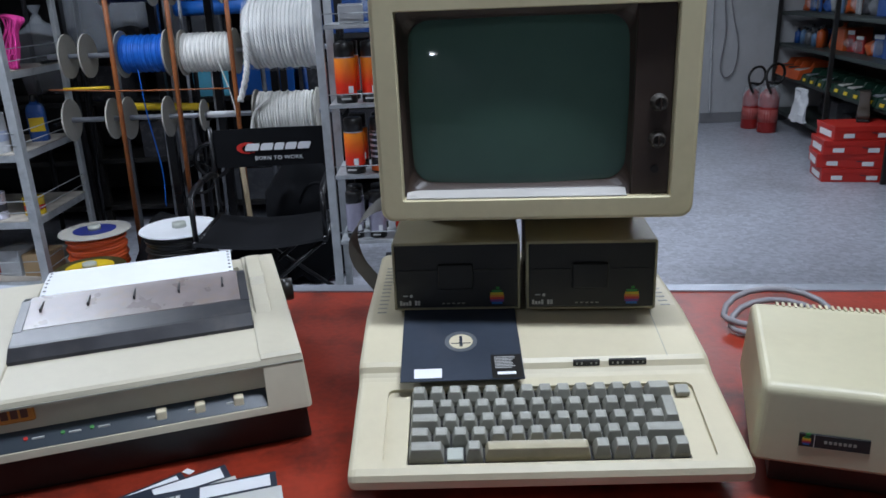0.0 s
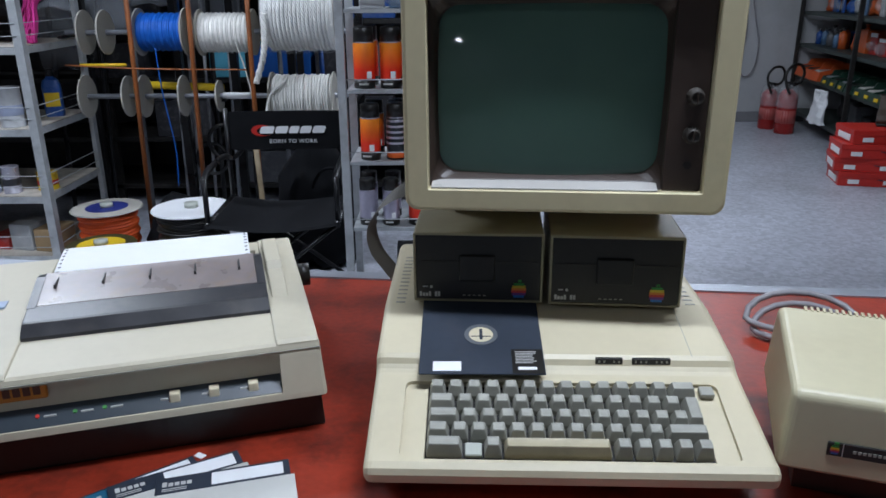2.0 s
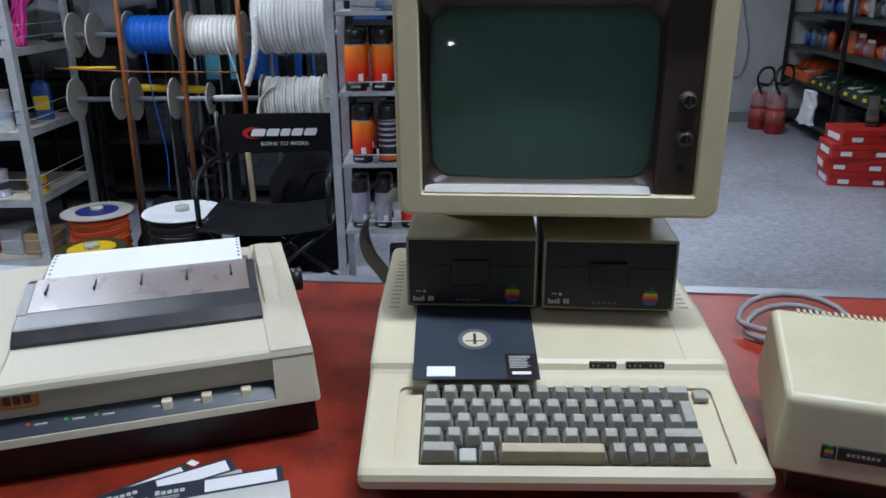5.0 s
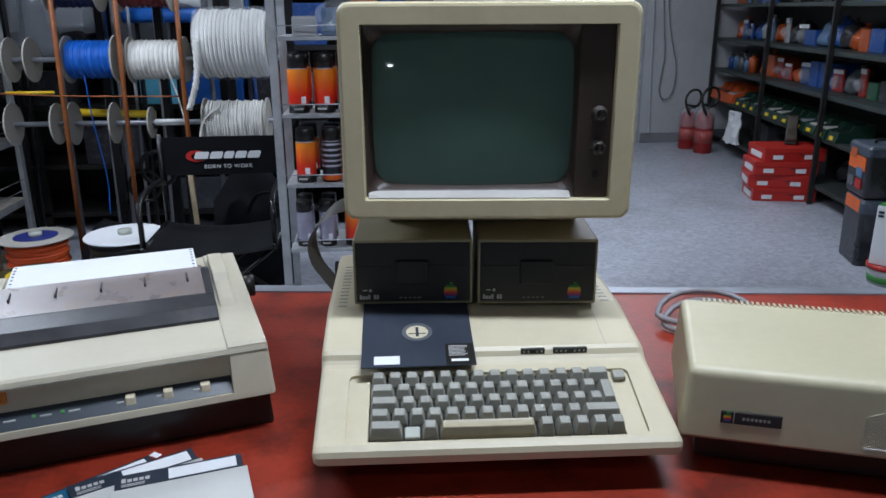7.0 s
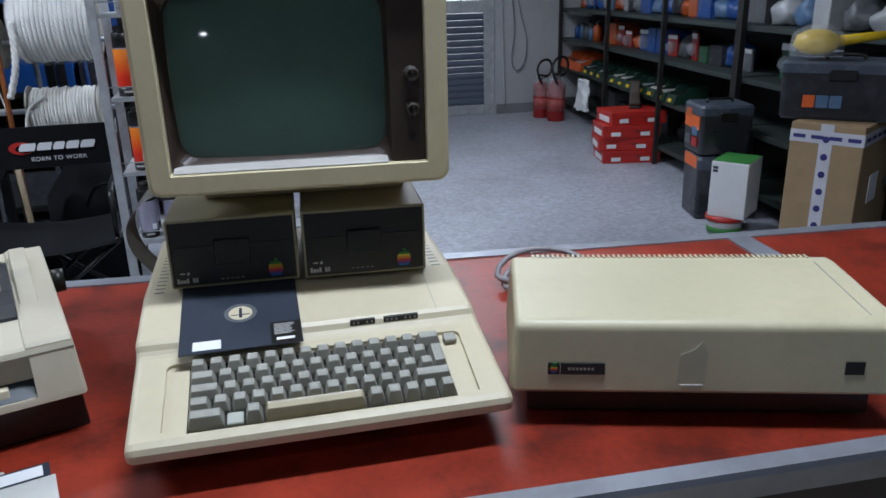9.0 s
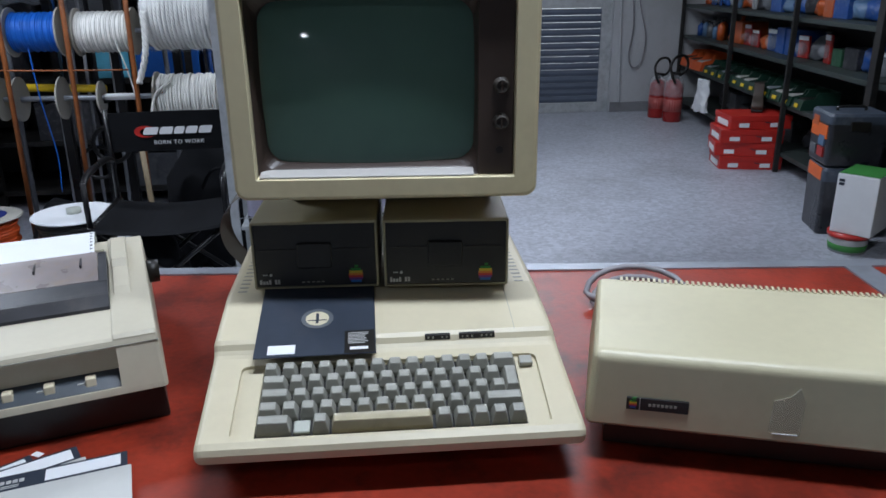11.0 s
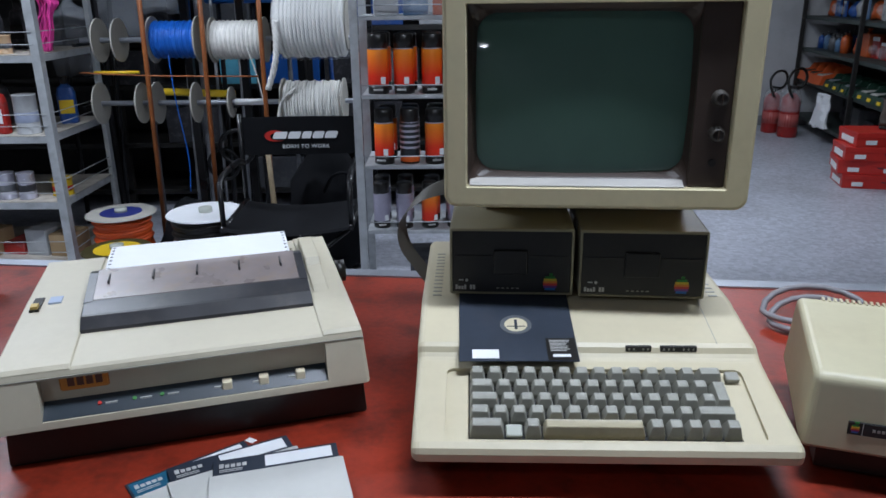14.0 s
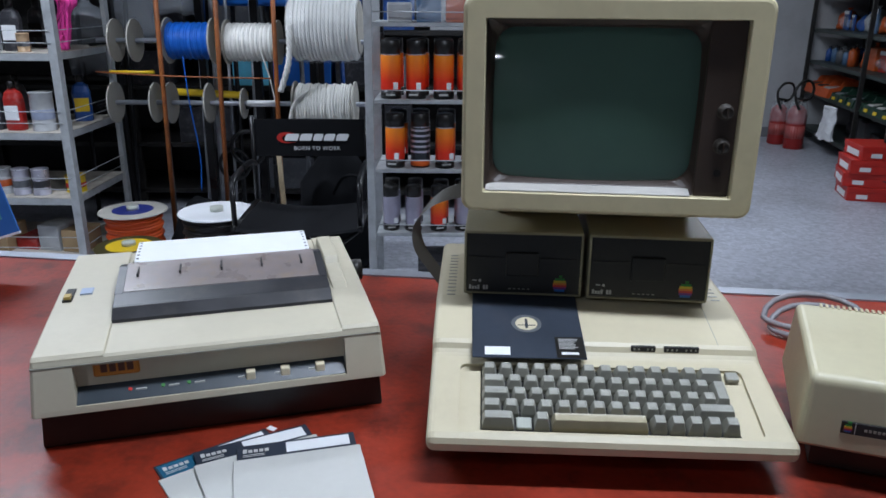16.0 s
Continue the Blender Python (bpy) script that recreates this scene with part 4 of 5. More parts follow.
def paper_sack(m, w, h, mat, label):
    """A limp flat sack with a folded mouth, creased all over."""
    t = thing("sack", m, label, "sack")
    bm = bmesh_new()
    n, k = 8, 10
    rings = []
    for b in range(k + 1):
        z = b / k
        ring = []
        for a in range(2 * n):
            side = 1 if a < n else -1
            u = (a % n) / (n - 1) * 2 - 1
            x = side * u * w / 2 * (1 - 0.18 * z)
            y = -side * 0.035 * (1 - 0.75 * z) * (1 - 0.6 * u * u)
            p = Vector((x, y, z * h))
            ring.append(p + Vector((0.10 * w * (z - 0.4), 0, 0)) + 0.022 * noise.noise_vector(p * 14))
        rings.append(ring)
    loft(bm, rings)
    part("body", bm, mat, t)
    part("fold", box(bmesh_new(), -0.33 * w, -0.016, 0.90 * h, 0.45 * w, 0.014, 0.99 * h, 0.006, 1), mat, t, "folded mouth of the sack")
    return t


rng = random.Random(4)
# stock tints set low, standing in for shade inside the shelves
DIMMED = [material("stock_" + n, c, 0.4, 0, 0.1, dirt=(0.3, 0.3, 0.3), dirt_amount=0.3, blotch=14) for n, c in
          (("red", (0.38, 0.02, 0.015)), ("orange", (0.5, 0.09, 0.015)), ("blue", (0.012, 0.07, 0.27)), ("pale_blue", (0.09, 0.17, 0.29)), ("grey", (0.10, 0.105, 0.115)), ("white", (0.4, 0.41, 0.42)), ("charcoal", (0.03, 0.03, 0.035)), ("green", (0.025, 0.09, 0.045)))]
NAMES = ("red", "orange", "blue", "pale blue", "grey", "white", "charcoal", "dark green")


def stock(y, z, pick, kind, x=-0.15):
    mat, name = DIMMED[pick], NAMES[pick]
    at = SHELF @ pose(x, y, z, 0, 0, 90)
    if kind == "bag":
        bag(at @ pose(0, 0.1, 0), rng.uniform(0.16, 0.24), 0.2, rng.uniform(0.12, 0.2), mat, name + " plastic bag of stock on the shelf", "stock bags")
    elif kind == "box":
        carton("carton", at, rng.uniform(0.12, 0.2), 0.22, rng.uniform(0.1, 0.19), mat, name + " stock carton on the shelf", "carton", "stock cartons")
    elif kind == "bottle":
        bottle(at @ pose(0, 0.05, 0), rng.uniform(0.028, 0.038), rng.uniform(0.13, 0.19), mat, DIMMED[6], name + " plastic bottle on the shelf", "stock bottles")
    else:
        blister(at @ pose(0, 0.02, 0, 0, 0, rng.uniform(-12, 12)), rng.uniform(0.09, 0.15), rng.uniform(0.12, 0.2), mat, name + " packet leaning on the shelf", "stock packets")


for k in range(9):
    stock(0.12 + 0.075 * k, LEVELS[2], (2, 5, 3, 5, 4, 5, 3, 1, 1)[k], "bottle", -0.08 - 0.05 * (k % 2))
stock(0.22, LEVELS[2], 2, "box", -0.2)
for k in range(15):
    stock(0.90 + 0.18 * k, LEVELS[2], (1, 1, 0, 0, 1, 2, 2, 2, 0, 4, 0, 7, 6, 2, 4)[k], ("bag", "box", "packet", "packet", "bag", "packet", "box", "box", "packet", "bag", "packet", "box", "box", "bag", "packet")[k])
for k in range(21):
    stock(0.12 + 0.17 * k, LEVELS[3], rng.choice((3, 4, 2, 2, 3, 6, 1, 5)), rng.choice(("bag", "bag", "packet", "box")))
for k in range(21):
    stock(0.12 + 0.17 * k, LEVELS[4], rng.choice((3, 4, 2, 6, 6, 7, 1)), rng.choice(("bag", "packet", "box")))
for k in range(9):
    stock(0.7 + 0.3 * k, LEVELS[0], rng.choice((6, 6, 4, 6)), rng.choice(("bag", "box")), -0.2)
for k in range(8):
    stock(3.86 + 0.21 * k, LEVELS[2], (7, 6, 7, 6, 4, 7, 6, 7)[k], ("packet", "bag", "packet", "box", "bag", "packet", "bag", "box")[k], -0.16)
    stock(3.84 + 0.21 * k, LEVELS[3], (5, 3, 5, 4, 5, 3, 5, 4)[k], ("bag", "bag", "box", "bag", "bag", "packet", "bag", "bag")[k], -0.08)
    stock(3.86 + 0.20 * k, LEVELS[4], (4, 5, 3, 5, 4, 2, 5, 4)[k], ("packet", "bag", "packet", "bag", "packet", "bag", "box", "bag")[k], -0.08)
stock(4.1, LEVELS[1], 4, "bag")
stock(4.5, LEVELS[1], 6, "box")
paper_sack(SHELF @ pose(0.045, 0.90, LEVELS[0] - 0.03, 0, 0, 100) @ pose(0, 0, 0.034), 0.24, 0.29, WHITE, "white creased paper sack on the lowest shelf")


# ---- things on the floor before the shelves ----
def shoe_box(m, w, d, h, label):
    t = thing("shoe_box", m, label, "shoe box", "red shoe boxes")
    part("body", box(bmesh_new(), -w / 2, 0, 0, w / 2, d, h - 0.001, 0.002, 1), RED, t)
    part("lid", box(bmesh_new(), -w / 2 - 0.003, -0.003, h - 0.035, w / 2 + 0.003, d + 0.003, h, 0.002, 1), RED, t)
    for x in (-0.12, 0.1):
        part("print_mark", box(bmesh_new(), x - 0.035, -0.0045, 0.016, x + 0.035, -0.001, 0.045), WHITE, t)
    part("end_label", box(bmesh_new(), -w / 2 - 0.0045, 0.05, 0.015, -w / 2, d - 0.06, 0.055), WHITE, t)
    part("print_stroke", box(bmesh_new(), 0.02, -0.0042, 0.050, 0.09, -0.002, 0.056, m=pose(0, 0, 0, 0, 8, 0)), DISK, t)
    return t


z = 0.0
for k, (dx, dy, rz) in enumerate(((0, 0, -12), (-0.03, 0.02, -16), (-0.01, 0.0, -11), (0.05, 0.01, -5))):
    shoe_box(pose(2.745 + dx, 5.262 + dy, z, 0, 0, rz), 0.43, 0.30, 0.094, "red cardboard shoe box with white labels, stacked on the floor")
    z += 0.095


def boot(m):
    t = thing("work_boot", m, "dark brown work boot standing on the shoe boxes", "boot")
    part("sole", box(bmesh_new(), -0.045, -0.02, 0, 0.045, 0.25, 0.022, 0.01), BLACK, t)
    bm = bmesh_new()
    loft(bm, [[(x * s, y0 + y * l, z) for x, y in rounded_rect(0.085, 1.0, 0.04)] for z, s, y0, l in ((0.022, 1.0, 0.115, 0.26), (0.06, 1.0, 0.115, 0.255), (0.09, 0.9, 0.15, 0.16), (0.13, 0.85, 0.19, 0.10), (0.19, 0.9, 0.195, 0.11), (0.2, 0.8, 0.195, 0.10))], smooth=True)
    part("upper", bm, material("brown_leather", (0.05, 0.035, 0.025), 0.6, 0, 0.2), t)


boot(pose(2.83, 5.42, 0.380, 0, 0, -28) @ Matrix.Scale(0.92, 4))


LID_BLUE = material("dusty_blue_grey_plastic", (0.055, 0.07, 0.095), 0.45, 0, 0.15, blotch=9, dirt=(0.2, 0.22, 0.25), dirt_amount=0.4)


def tool_box(m, w, d, h, mat, label, band):
    t = thing("tool_box", m, label, "tool box", "tool boxes")
    part("body", loft(bmesh_new(), [[(x, d / 2 + y, zz) for x, y in rounded_rect(w * s, d * s, 0.02, 3)] for zz, s in ((0, 0.94), (0.01, 0.97), (h * 0.8, 1.0))]), mat, t)
    part("lid", loft(bmesh_new(), [[(x, d / 2 + y, zz) for x, y in rounded_rect(w * s, d * s, 0.02, 3)] for zz, s in ((h * 0.8, 1.02), (h * 0.95, 1.02), (h, 0.96))]), LID_BLUE, t, "dusty blue-grey lid")
    part("handle", tube(bmesh_new(), smooth_path([(-0.07, d / 2, h - 0.004), (-0.06, d / 2, h + 0.018), (0.06, d / 2, h + 0.018), (0.07, d / 2, h - 0.004)], 4), 0.008, 6), BLACK, t)
    part("latch", box(bmesh_new(), -0.05, -0.012, h * 0.68, 0.05, 0.004, h * 0.86, 0.004, 1), BLACK, t)
    if band:
        part("printed_band", box(bmesh_new(), -w / 2 - 0.004, 0.03, h * band[0], -w / 2 + 0.01, d - 0.03, h * band[1]), ORANGE, t, "orange printed band")
    return t


BOXGREY = material("dark_grey_plastic", (0.022, 0.023, 0.028), 0.3, 0, 0.12, blotch=9, dirt=(0.12, 0.12, 0.13), dirt_amount=0.3)
tool_box(pose(2.52, 3.82, 0.0, 0, 0, -14), 0.28, 0.26, 0.36, BOXGREY, "tall dark grey plastic tool box on the floor", (0.8, 0.98))
UPPER_BOX = tool_box(pose(2.52, 3.82, 0.372, 0, 0, -12), 0.29, 0.27, 0.27, BOXGREY, "dark grey plastic tool box with printed side, stacked", (0.50, 0.76))
for part_y, part_z, mat_k in ((0.05, 0.40, 0), (0.05, 0.46, 3), (0.15, 0.40, 4), (0.15, 0.55, 1)):
    part("print_patch", box(bmesh_new(), -0.150, part_y, part_z - 0.362, -0.137, part_y + 0.075, part_z - 0.312), DIMMED[mat_k], UPPER_BOX)
PAINT = thing("paint_tub", pose(2.40, 3.60, 0.0), "white and green paint tub with red lid on the floor", "paint tub")
part("tub", lathe(bmesh_new(), [(0, 0), (0.085, 0), (0.095, 0.08), (0, 0.08)], 20), DIMMED[5], PAINT)
part("band", lathe(bmesh_new(), [(0.0875, 0.012), (0.0925, 0.045)], 20), GREEN, PAINT)
part("lid", lathe(bmesh_new(), [(0, 0.08), (0.1, 0.08), (0.1, 0.1), (0, 0.1)], 20), RED, PAINT)
WB = carton("product_box", pose(2.360, 3.54, 0.102, 0, 0, -52), 0.19, 0.24, 0.295, WHITE, "white product box with green top on a paint tub", "carton")
part("green_top", box(bmesh_new(), -0.092, 0.003, 0.298, 0.092, 0.237, 0.300), GREEN, WB, "green printed top")
for k in range(2):
    part("print_mark", box(bmesh_new(), -0.085, -0.002, 0.240 + 0.018 * k, -0.06, 0.001, 0.253 + 0.018 * k), DISK, WB)
CARD = material("brown_cardboard", (0.36, 0.245, 0.13), 0.75, 0, 0.08, 60, 6, 0.05, (0.24, 0.16, 0.08), 0.3)
BIGBOX = carton("cardboard_box", pose(2.209, 2.734, 0.0, 0, 0, -58), 0.28, 0.48, 0.735, CARD, "large brown cardboard box sealed with printed white tape", "carton")
TAPE = material("white_packing_tape", (0.6, 0.6, 0.64), 0.35, 0, 0.08)
INK = material("dark_blue_print", (0.03, 0.03, 0.16), 0.5)
tape = part("tape", box(bmesh_new(), -0.025, -0.0015, 0.0, 0.025, 0.002, 0.739), TAPE, BIGBOX, "white tape with blue dots")
for k in range(10):
    part("print_dot", rod(bmesh_new(), (0, -0.0030, 0.03 + 0.072 * k), (0, 0.0, 0.03 + 0.072 * k), 0.014, 10), INK, tape)
cross = part("tape", box(bmesh_new(), -0.1412, -0.0022, 0.660, 0.1412, 0.002, 0.710), TAPE, BIGBOX, "white tape with blue print")
for k in range(4):
    part("print_mark", box(bmesh_new(), -0.128 + 0.07 * k, -0.0034, 0.677, -0.08 + 0.07 * k, 0.0, 0.692), INK, cross)
side = part("tape", box(bmesh_new(), 0.138, 0.0, 0.660, 0.1418, 0.478, 0.710), TAPE, BIGBOX, "white tape with blue print")
for k in range(6):
    part("print_mark", box(bmesh_new(), 0.140, 0.03 + 0.075 * k, 0.677, 0.1428, 0.08 + 0.075 * k, 0.692), INK, side)
part("orange_mark", box(bmesh_new(), 0.139, 0.02, 0.06, 0.1418, 0.10, 0.085), ORANGE, BIGBOX)
part("delivery_note", box(bmesh_new(), 0.139, 0.16, 0.40, 0.142, 0.28, 0.52), WHITE, BIGBOX)
TB = tool_box(pose(2.30, 2.79, 0.7385, 0, 0, -42), 0.46, 0.24, 0.235, BOXGREY, "dark grey tool box on the cardboard box", None)
for k in range(3):
    part("print_patch", box(bmesh_new(), -0.14 + 0.05 * k, -0.004, 0.05, -0.095 + 0.05 * k, 0.02, 0.10), (ORANGE, DIMMED[3], DIMMED[3])[k], TB)


def yellow_tool():
    t = thing("float_pump", pose(2.27, 2.93, 0.991, 0, 0, -14), "yellow plastic tool in clear film on the tool box", "tool")
    part("head", lathe(bmesh_new(), [(0, 0.0), (0.06, 0.01), (0.09, 0.04), (0.08, 0.08), (0.04, 0.10), (0, 0.105)], 18), YELLOW, t)
    part("grip", rod(bmesh_new(), (0.05, 0, 0.05), (0.34, -0.03, 0.085), 0.024, 12, 0.014), YELLOW, t)
    part("film", lathe(bmesh_new(), [(0.1, 0.0), (0.105, 0.04), (0.095, 0.09), (0.05, 0.12)], 11, smooth=False), FILM, t, "clear crumpled film")


yellow_tool()


# ---- director's chair ----
CANVAS = material("black_canvas", (0.0075, 0.008, 0.0095), 0.85, 0, 0.2, 300, 10, 0.15)
CANVAS.node_tree.nodes["Principled BSDF"].inputs["Specular IOR Level"].default_value = 0.15
TUBE_BLACK = material("black_lacquered_tube", (0.010, 0.010, 0.011), 0.3, 0.2, 0.15)


def words(text, size, mat, parent, m, label=""):
    """Lettering as a thin mesh."""
    cu = bpy.data.curves.new("words", "FONT")
    cu.body, cu.size, cu.extrude, cu.align_x, cu.space_character = text, size, 0.0004, "CENTER", 1.15
    ob = bpy.data.objects.new("words", cu)
    scene.collection.objects.link(ob)
    bpy.context.view_layer.update()
    me = bpy.data.meshes.new_from_object(ob.evaluated_get(bpy.context.evaluated_depsgraph_get()))
    bpy.data.objects.remove(ob)
    me.materials.clear()
    me.materials.append(mat)
    return part("lettering", me, None, parent, label, m)


def directors_chair():
    t = thing("directors_chair", pose(-0.815, 3.57, 0, 0, 0, 2), "black folding director's chair with printed canvas back", "chair")
    w = 0.255
    bm = bmesh_new()
    rings = []
    for k in range(13):
        x = -w + 2 * w * k / 12
        y = 0.012 * math.sin(math.pi * k / 12)
        rings.append([(x, y - 0.003, 0.635 - 0.004 * math.sin(math.pi * k / 12)), (x, y - 0.003, 0.80), (x, y + 0.003, 0.80), (x, y + 0.003, 0.635)])
    back = part("backrest", loft(bm, rings), CANVAS, t, "black canvas back with red and white print")
    # plain shapes in place of the maker's mark: a red sickle and pale blocks
    def flat_shape(pts, y):
        bm = bmesh_new()
        low = [bm.verts.new((a, y, c)) for a, c in pts]
        top = [bm.verts.new((a, y + 0.0012, c)) for a, c in pts]
        bm.faces.new(low)
        bm.faces.new(top[::-1])
        for k in range(len(pts)):
            bm.faces.new((low[k - 1], low[k], top[k], top[k - 1]))
        bmesh.ops.recalc_face_normals(bm, faces=bm.faces[:])
        return bm
    arc = [radians(a) for a in range(60, 301, 20)]
    sickle = [(-0.105 + 0.045 * math.cos(a), 0.717 + 0.025 * math.sin(a)) for a in arc] + [(-0.085 + 0.042 * math.cos(a), 0.714 + 0.019 * math.sin(a)) for a in reversed(arc)]
    part("print_sickle", flat_shape(sickle, -0.0002), RED, back, "red sickle print")
    for x, w2 in ((-0.112, 0.062), (-0.046, 0.056), (0.014, 0.044), (0.062, 0.050), (0.116, 0.056)):
        part("print_block", flat_shape([(x, 0.704), (x - 0.002, 0.712), (x + 0.006, 0.730), (x + 0.014, 0.735), (x + w2, 0.735), (x + w2 + 0.002, 0.727), (x + w2 - 0.008, 0.704)], -0.001), WHITE, back)
    words("BORN TO WORK", 0.024, WHITE, back, pose(0.03, -0.0015, 0.662, 90, 0, 0), "pale slogan print")
    seat = bmesh_new()
    rings = []
    for k in range(11):
        x = -w + 2 * w * k / 10
        z = 0.425 - 0.025 * math.sin(math.pi * k / 10)
        rings.append([(x, -0.47, z), (x, -0.02, z), (x, -0.02, z + 0.006), (x, -0.45, z + 0.006)])
    part("seat", loft(seat, rings), CANVAS, t, "sagging black canvas seat")
    for s in (-1, 1):
        x = s * w
        part("back_post", rod(bmesh_new(), (x, 0.0, 0.40), (x, 0.0, 0.815), 0.011, 10), TUBE_BLACK, t)
        part("front_post", rod(bmesh_new(), (x, -0.43, 0.42), (x, -0.43, 0.61), 0.011, 10), TUBE_BLACK, t)
        arm = part("armrest", tube(bmesh_new(), smooth_path([(x, 0.0, 0.60), (x, -0.1, 0.625), (x, -0.35, 0.625), (x, -0.43, 0.60)]), 0.013, 8), TUBE_BLACK, t)
        part("seat_rail", rod(bmesh_new(), (x, -0.46, 0.425), (x, 0.02, 0.425), 0.012, 10), TUBE_BLACK, t)
        part("floor_rail", rod(bmesh_new(), (x, -0.46, 0.012), (x, 0.02, 0.012), 0.012, 10), TUBE_BLACK, t)
    for y in (-0.42, -0.02):
        part("cross_leg", rod(bmesh_new(), (-w, y, 0.02), (w, y, 0.42), 0.010, 8), TUBE_BLACK, t)
        part("cross_leg", rod(bmesh_new(), (w, y + 0.02, 0.02), (-w, y + 0.02, 0.42), 0.010, 8), TUBE_BLACK, t)


directors_chair()


# ---- rope rack with spools ----
ROPE_W = material("white_nylon_rope", (0.82, 0.81, 0.76), 0.5, 0, 0.14, 160, 14, 0.8)
ROPE_B = material("blue_nylon_rope", (0.005, 0.12, 0.52), 0.5, 0, 0.15, 200, 14, 0.4)
ROPE_O = material("orange_nylon_rope", (0.75, 0.10, 0.015), 0.5, 0, 0.12, 200, 14, 0.4)
FIBRE = material("grey_fibre_board", (0.42, 0.40, 0.35), 0.75, 0, 0.1)
POLE = material("rusty_brown_pole_paint", (0.29, 0.085, 0.018), 0.5, 0, 0.25, 40, 12, 0.08, (0.08, 0.035, 0.02), 0.5)
RY = 4.22


def winding(r, length, turn):
    """A coil's outline, one bulge a turn."""
    n = max(4, int(length / turn))
    out = [(0.0, 0.0)]
    for k in range(n):
        for j in range(4):
            a = j / 4
            out.append((r - turn * 0.35 + turn * 0.5 * math.sin(math.pi * a) + 0.006 * math.sin(k * 1.7), length * (k + a) / n))
    return out + [(r - turn * 0.4, length), (0.0, length)]


def laid_coil(r, length, turn):
    """One helix of three-strand rope round the local z axis."""
    bm = bmesh_new()
    turns = int(length / turn) - 1
    n = turns * 132
    for s in range(3):
        line = []
        for k in range(n + 1):
            a = 2 * math.pi * k / 132
            b = 2 * math.pi * (s / 3 + k / 8.8)
            rr = r + turn * 0.31 * math.cos(b) + 0.004 * math.sin(a * 0.31)
            line.append((rr * math.cos(a), rr * math.sin(a), turn * (0.8 + k / 132) + turn * 0.31 * math.sin(b)))
        tube(bm, line, turn * 0.25, 5)
    return bm


def spool(m, r_coil, length, r_flange, coil, flange, label, turn=0.008, laid=False):
    """A spool on its axis (local z), centred on its base."""
    t = thing("rope_spool", m, label, "rope spool", "rope spools")
    core = r_coil - turn * (0.9 if laid else 0)
    part("coil", lathe(bmesh_new(), winding(core, length, turn), 28), coil, t)
    if laid:
        part("laid_rope", laid_coil(r_coil - turn * 0.5, length, turn), coil, t, "turns of laid white rope")
    for z in (-0.008, length):
        part("flange", lathe(bmesh_new(), [(0.02, z), (r_flange, z), (r_flange, z + 0.008), (0.02, z + 0.008)], 32, smooth=False), flange, t, "pale fibre flange")
    return t


def rope_rack():
    t = thing("rope_rack", pose(0, 0, 0), "rack of rusty brown poles and steel rods for rope", "rack")
    for x, lean in ((-1.650, 0.02), (-1.357, 0.02), (-1.070, 0.012)):
        part("pole", rod(bmesh_new(), (x - lean, RY - 0.13, 0), (x + lean, RY - 0.13, 1.9), 0.0118, 12), POLE, t, "rusty brown pole")
    for z, x0, x1 in ((1.095, -2.02, -0.60), (0.778, -1.98, -0.62), (1.43, -1.95, -0.6)):
        part("rod", rod(bmesh_new(), (x0, RY, z), (x1, RY, z), 0.013, 12), STEEL, t, "bare steel rod")
    for x in (-2.05, -1.56, -1.26, -0.95, -0.58):
        part("back_post", box(bmesh_new(), x - 0.02, RY + 0.24, 0, x + 0.02, RY + 0.28, 2.0), TUBE_BLACK, t)
        for z in (1.43, 1.095, 0.778):
            part("bracket", box(bmesh_new(), x - 0.01, RY - 0.012, z - 0.03, x + 0.01, RY + 0.24, z - 0.014), TUBE_BLACK, t)
    part("white_sleeve", rod(bmesh_new(), (-1.262, RY, 0.778), (-1.115, RY, 0.778), 0.0165, 14), WHITE, t, "white sleeve on the lower rod")
    part("yellow_rail", rod(bmesh_new(), (-1.95, RY - 0.05, 0.94), (-1.72, RY - 0.05, 0.94), 0.008, 8), YELLOW, t)
    part("yellow_rail", rod(bmesh_new(), (-1.80, RY + 0.15, 0.82), (-1.3, RY + 0.15, 0.80), 0.02, 8), YELLOW, t)


rope_rack()


def on_rod(x, z):
    return pose(x, RY, z, 0, 90, 0)


spool(on_rod(-1.640, 1.095), 0.088, 0.225, 0.115, ROPE_B, FIBRE, "spool of bright blue rope on a steel rod")
spool(on_rod(-1.336, 1.090), 0.092, 0.255, 0.112, ROPE_W, FIBRE, "spool of thin white rope on a steel rod", 0.006)
spool(on_rod(-1.005, 1.165), 0.165, 0.345, 0.13, ROPE_W, FIBRE, "large film-wrapped spool of thick white rope", 0.0195, True)
spool(on_rod(-1.000, 0.768), 0.115, 0.305, 0.128, ROPE_W, FIBRE, "spool of braided white rope on the lower rod", 0.014, True)
part("film", lathe(bmesh_new(), [(0.172, 0.0), (0.18, 0.1), (0.176, 0.2), (0.18, 0.3), (0.172, 0.345)], 14, smooth=False), FILM, [o for o in scene.objects if o.name.startswith("rope_spool")][2], "clear wrapping film")
for x, z, r in ((-1.920, 1.095, 0.108), (-1.820, 1.095, 0.108), (-1.962, 0.778, 0.108), (-1.745, 0.778, 0.104), (-1.665, 0.778, 0.108), (-1.462, 0.778, 0.104), (-1.28, 0.778, 0.08)):
    solid("empty_flange", lathe(bmesh_new(), [(0.016, -0.004), (r, -0.004), (r, 0.004), (0.016, 0.004)], 32, smooth=False), FIBRE, "round grey fibre flange on a steel rod", "flange", "empty flanges", m=on_rod(x, z))
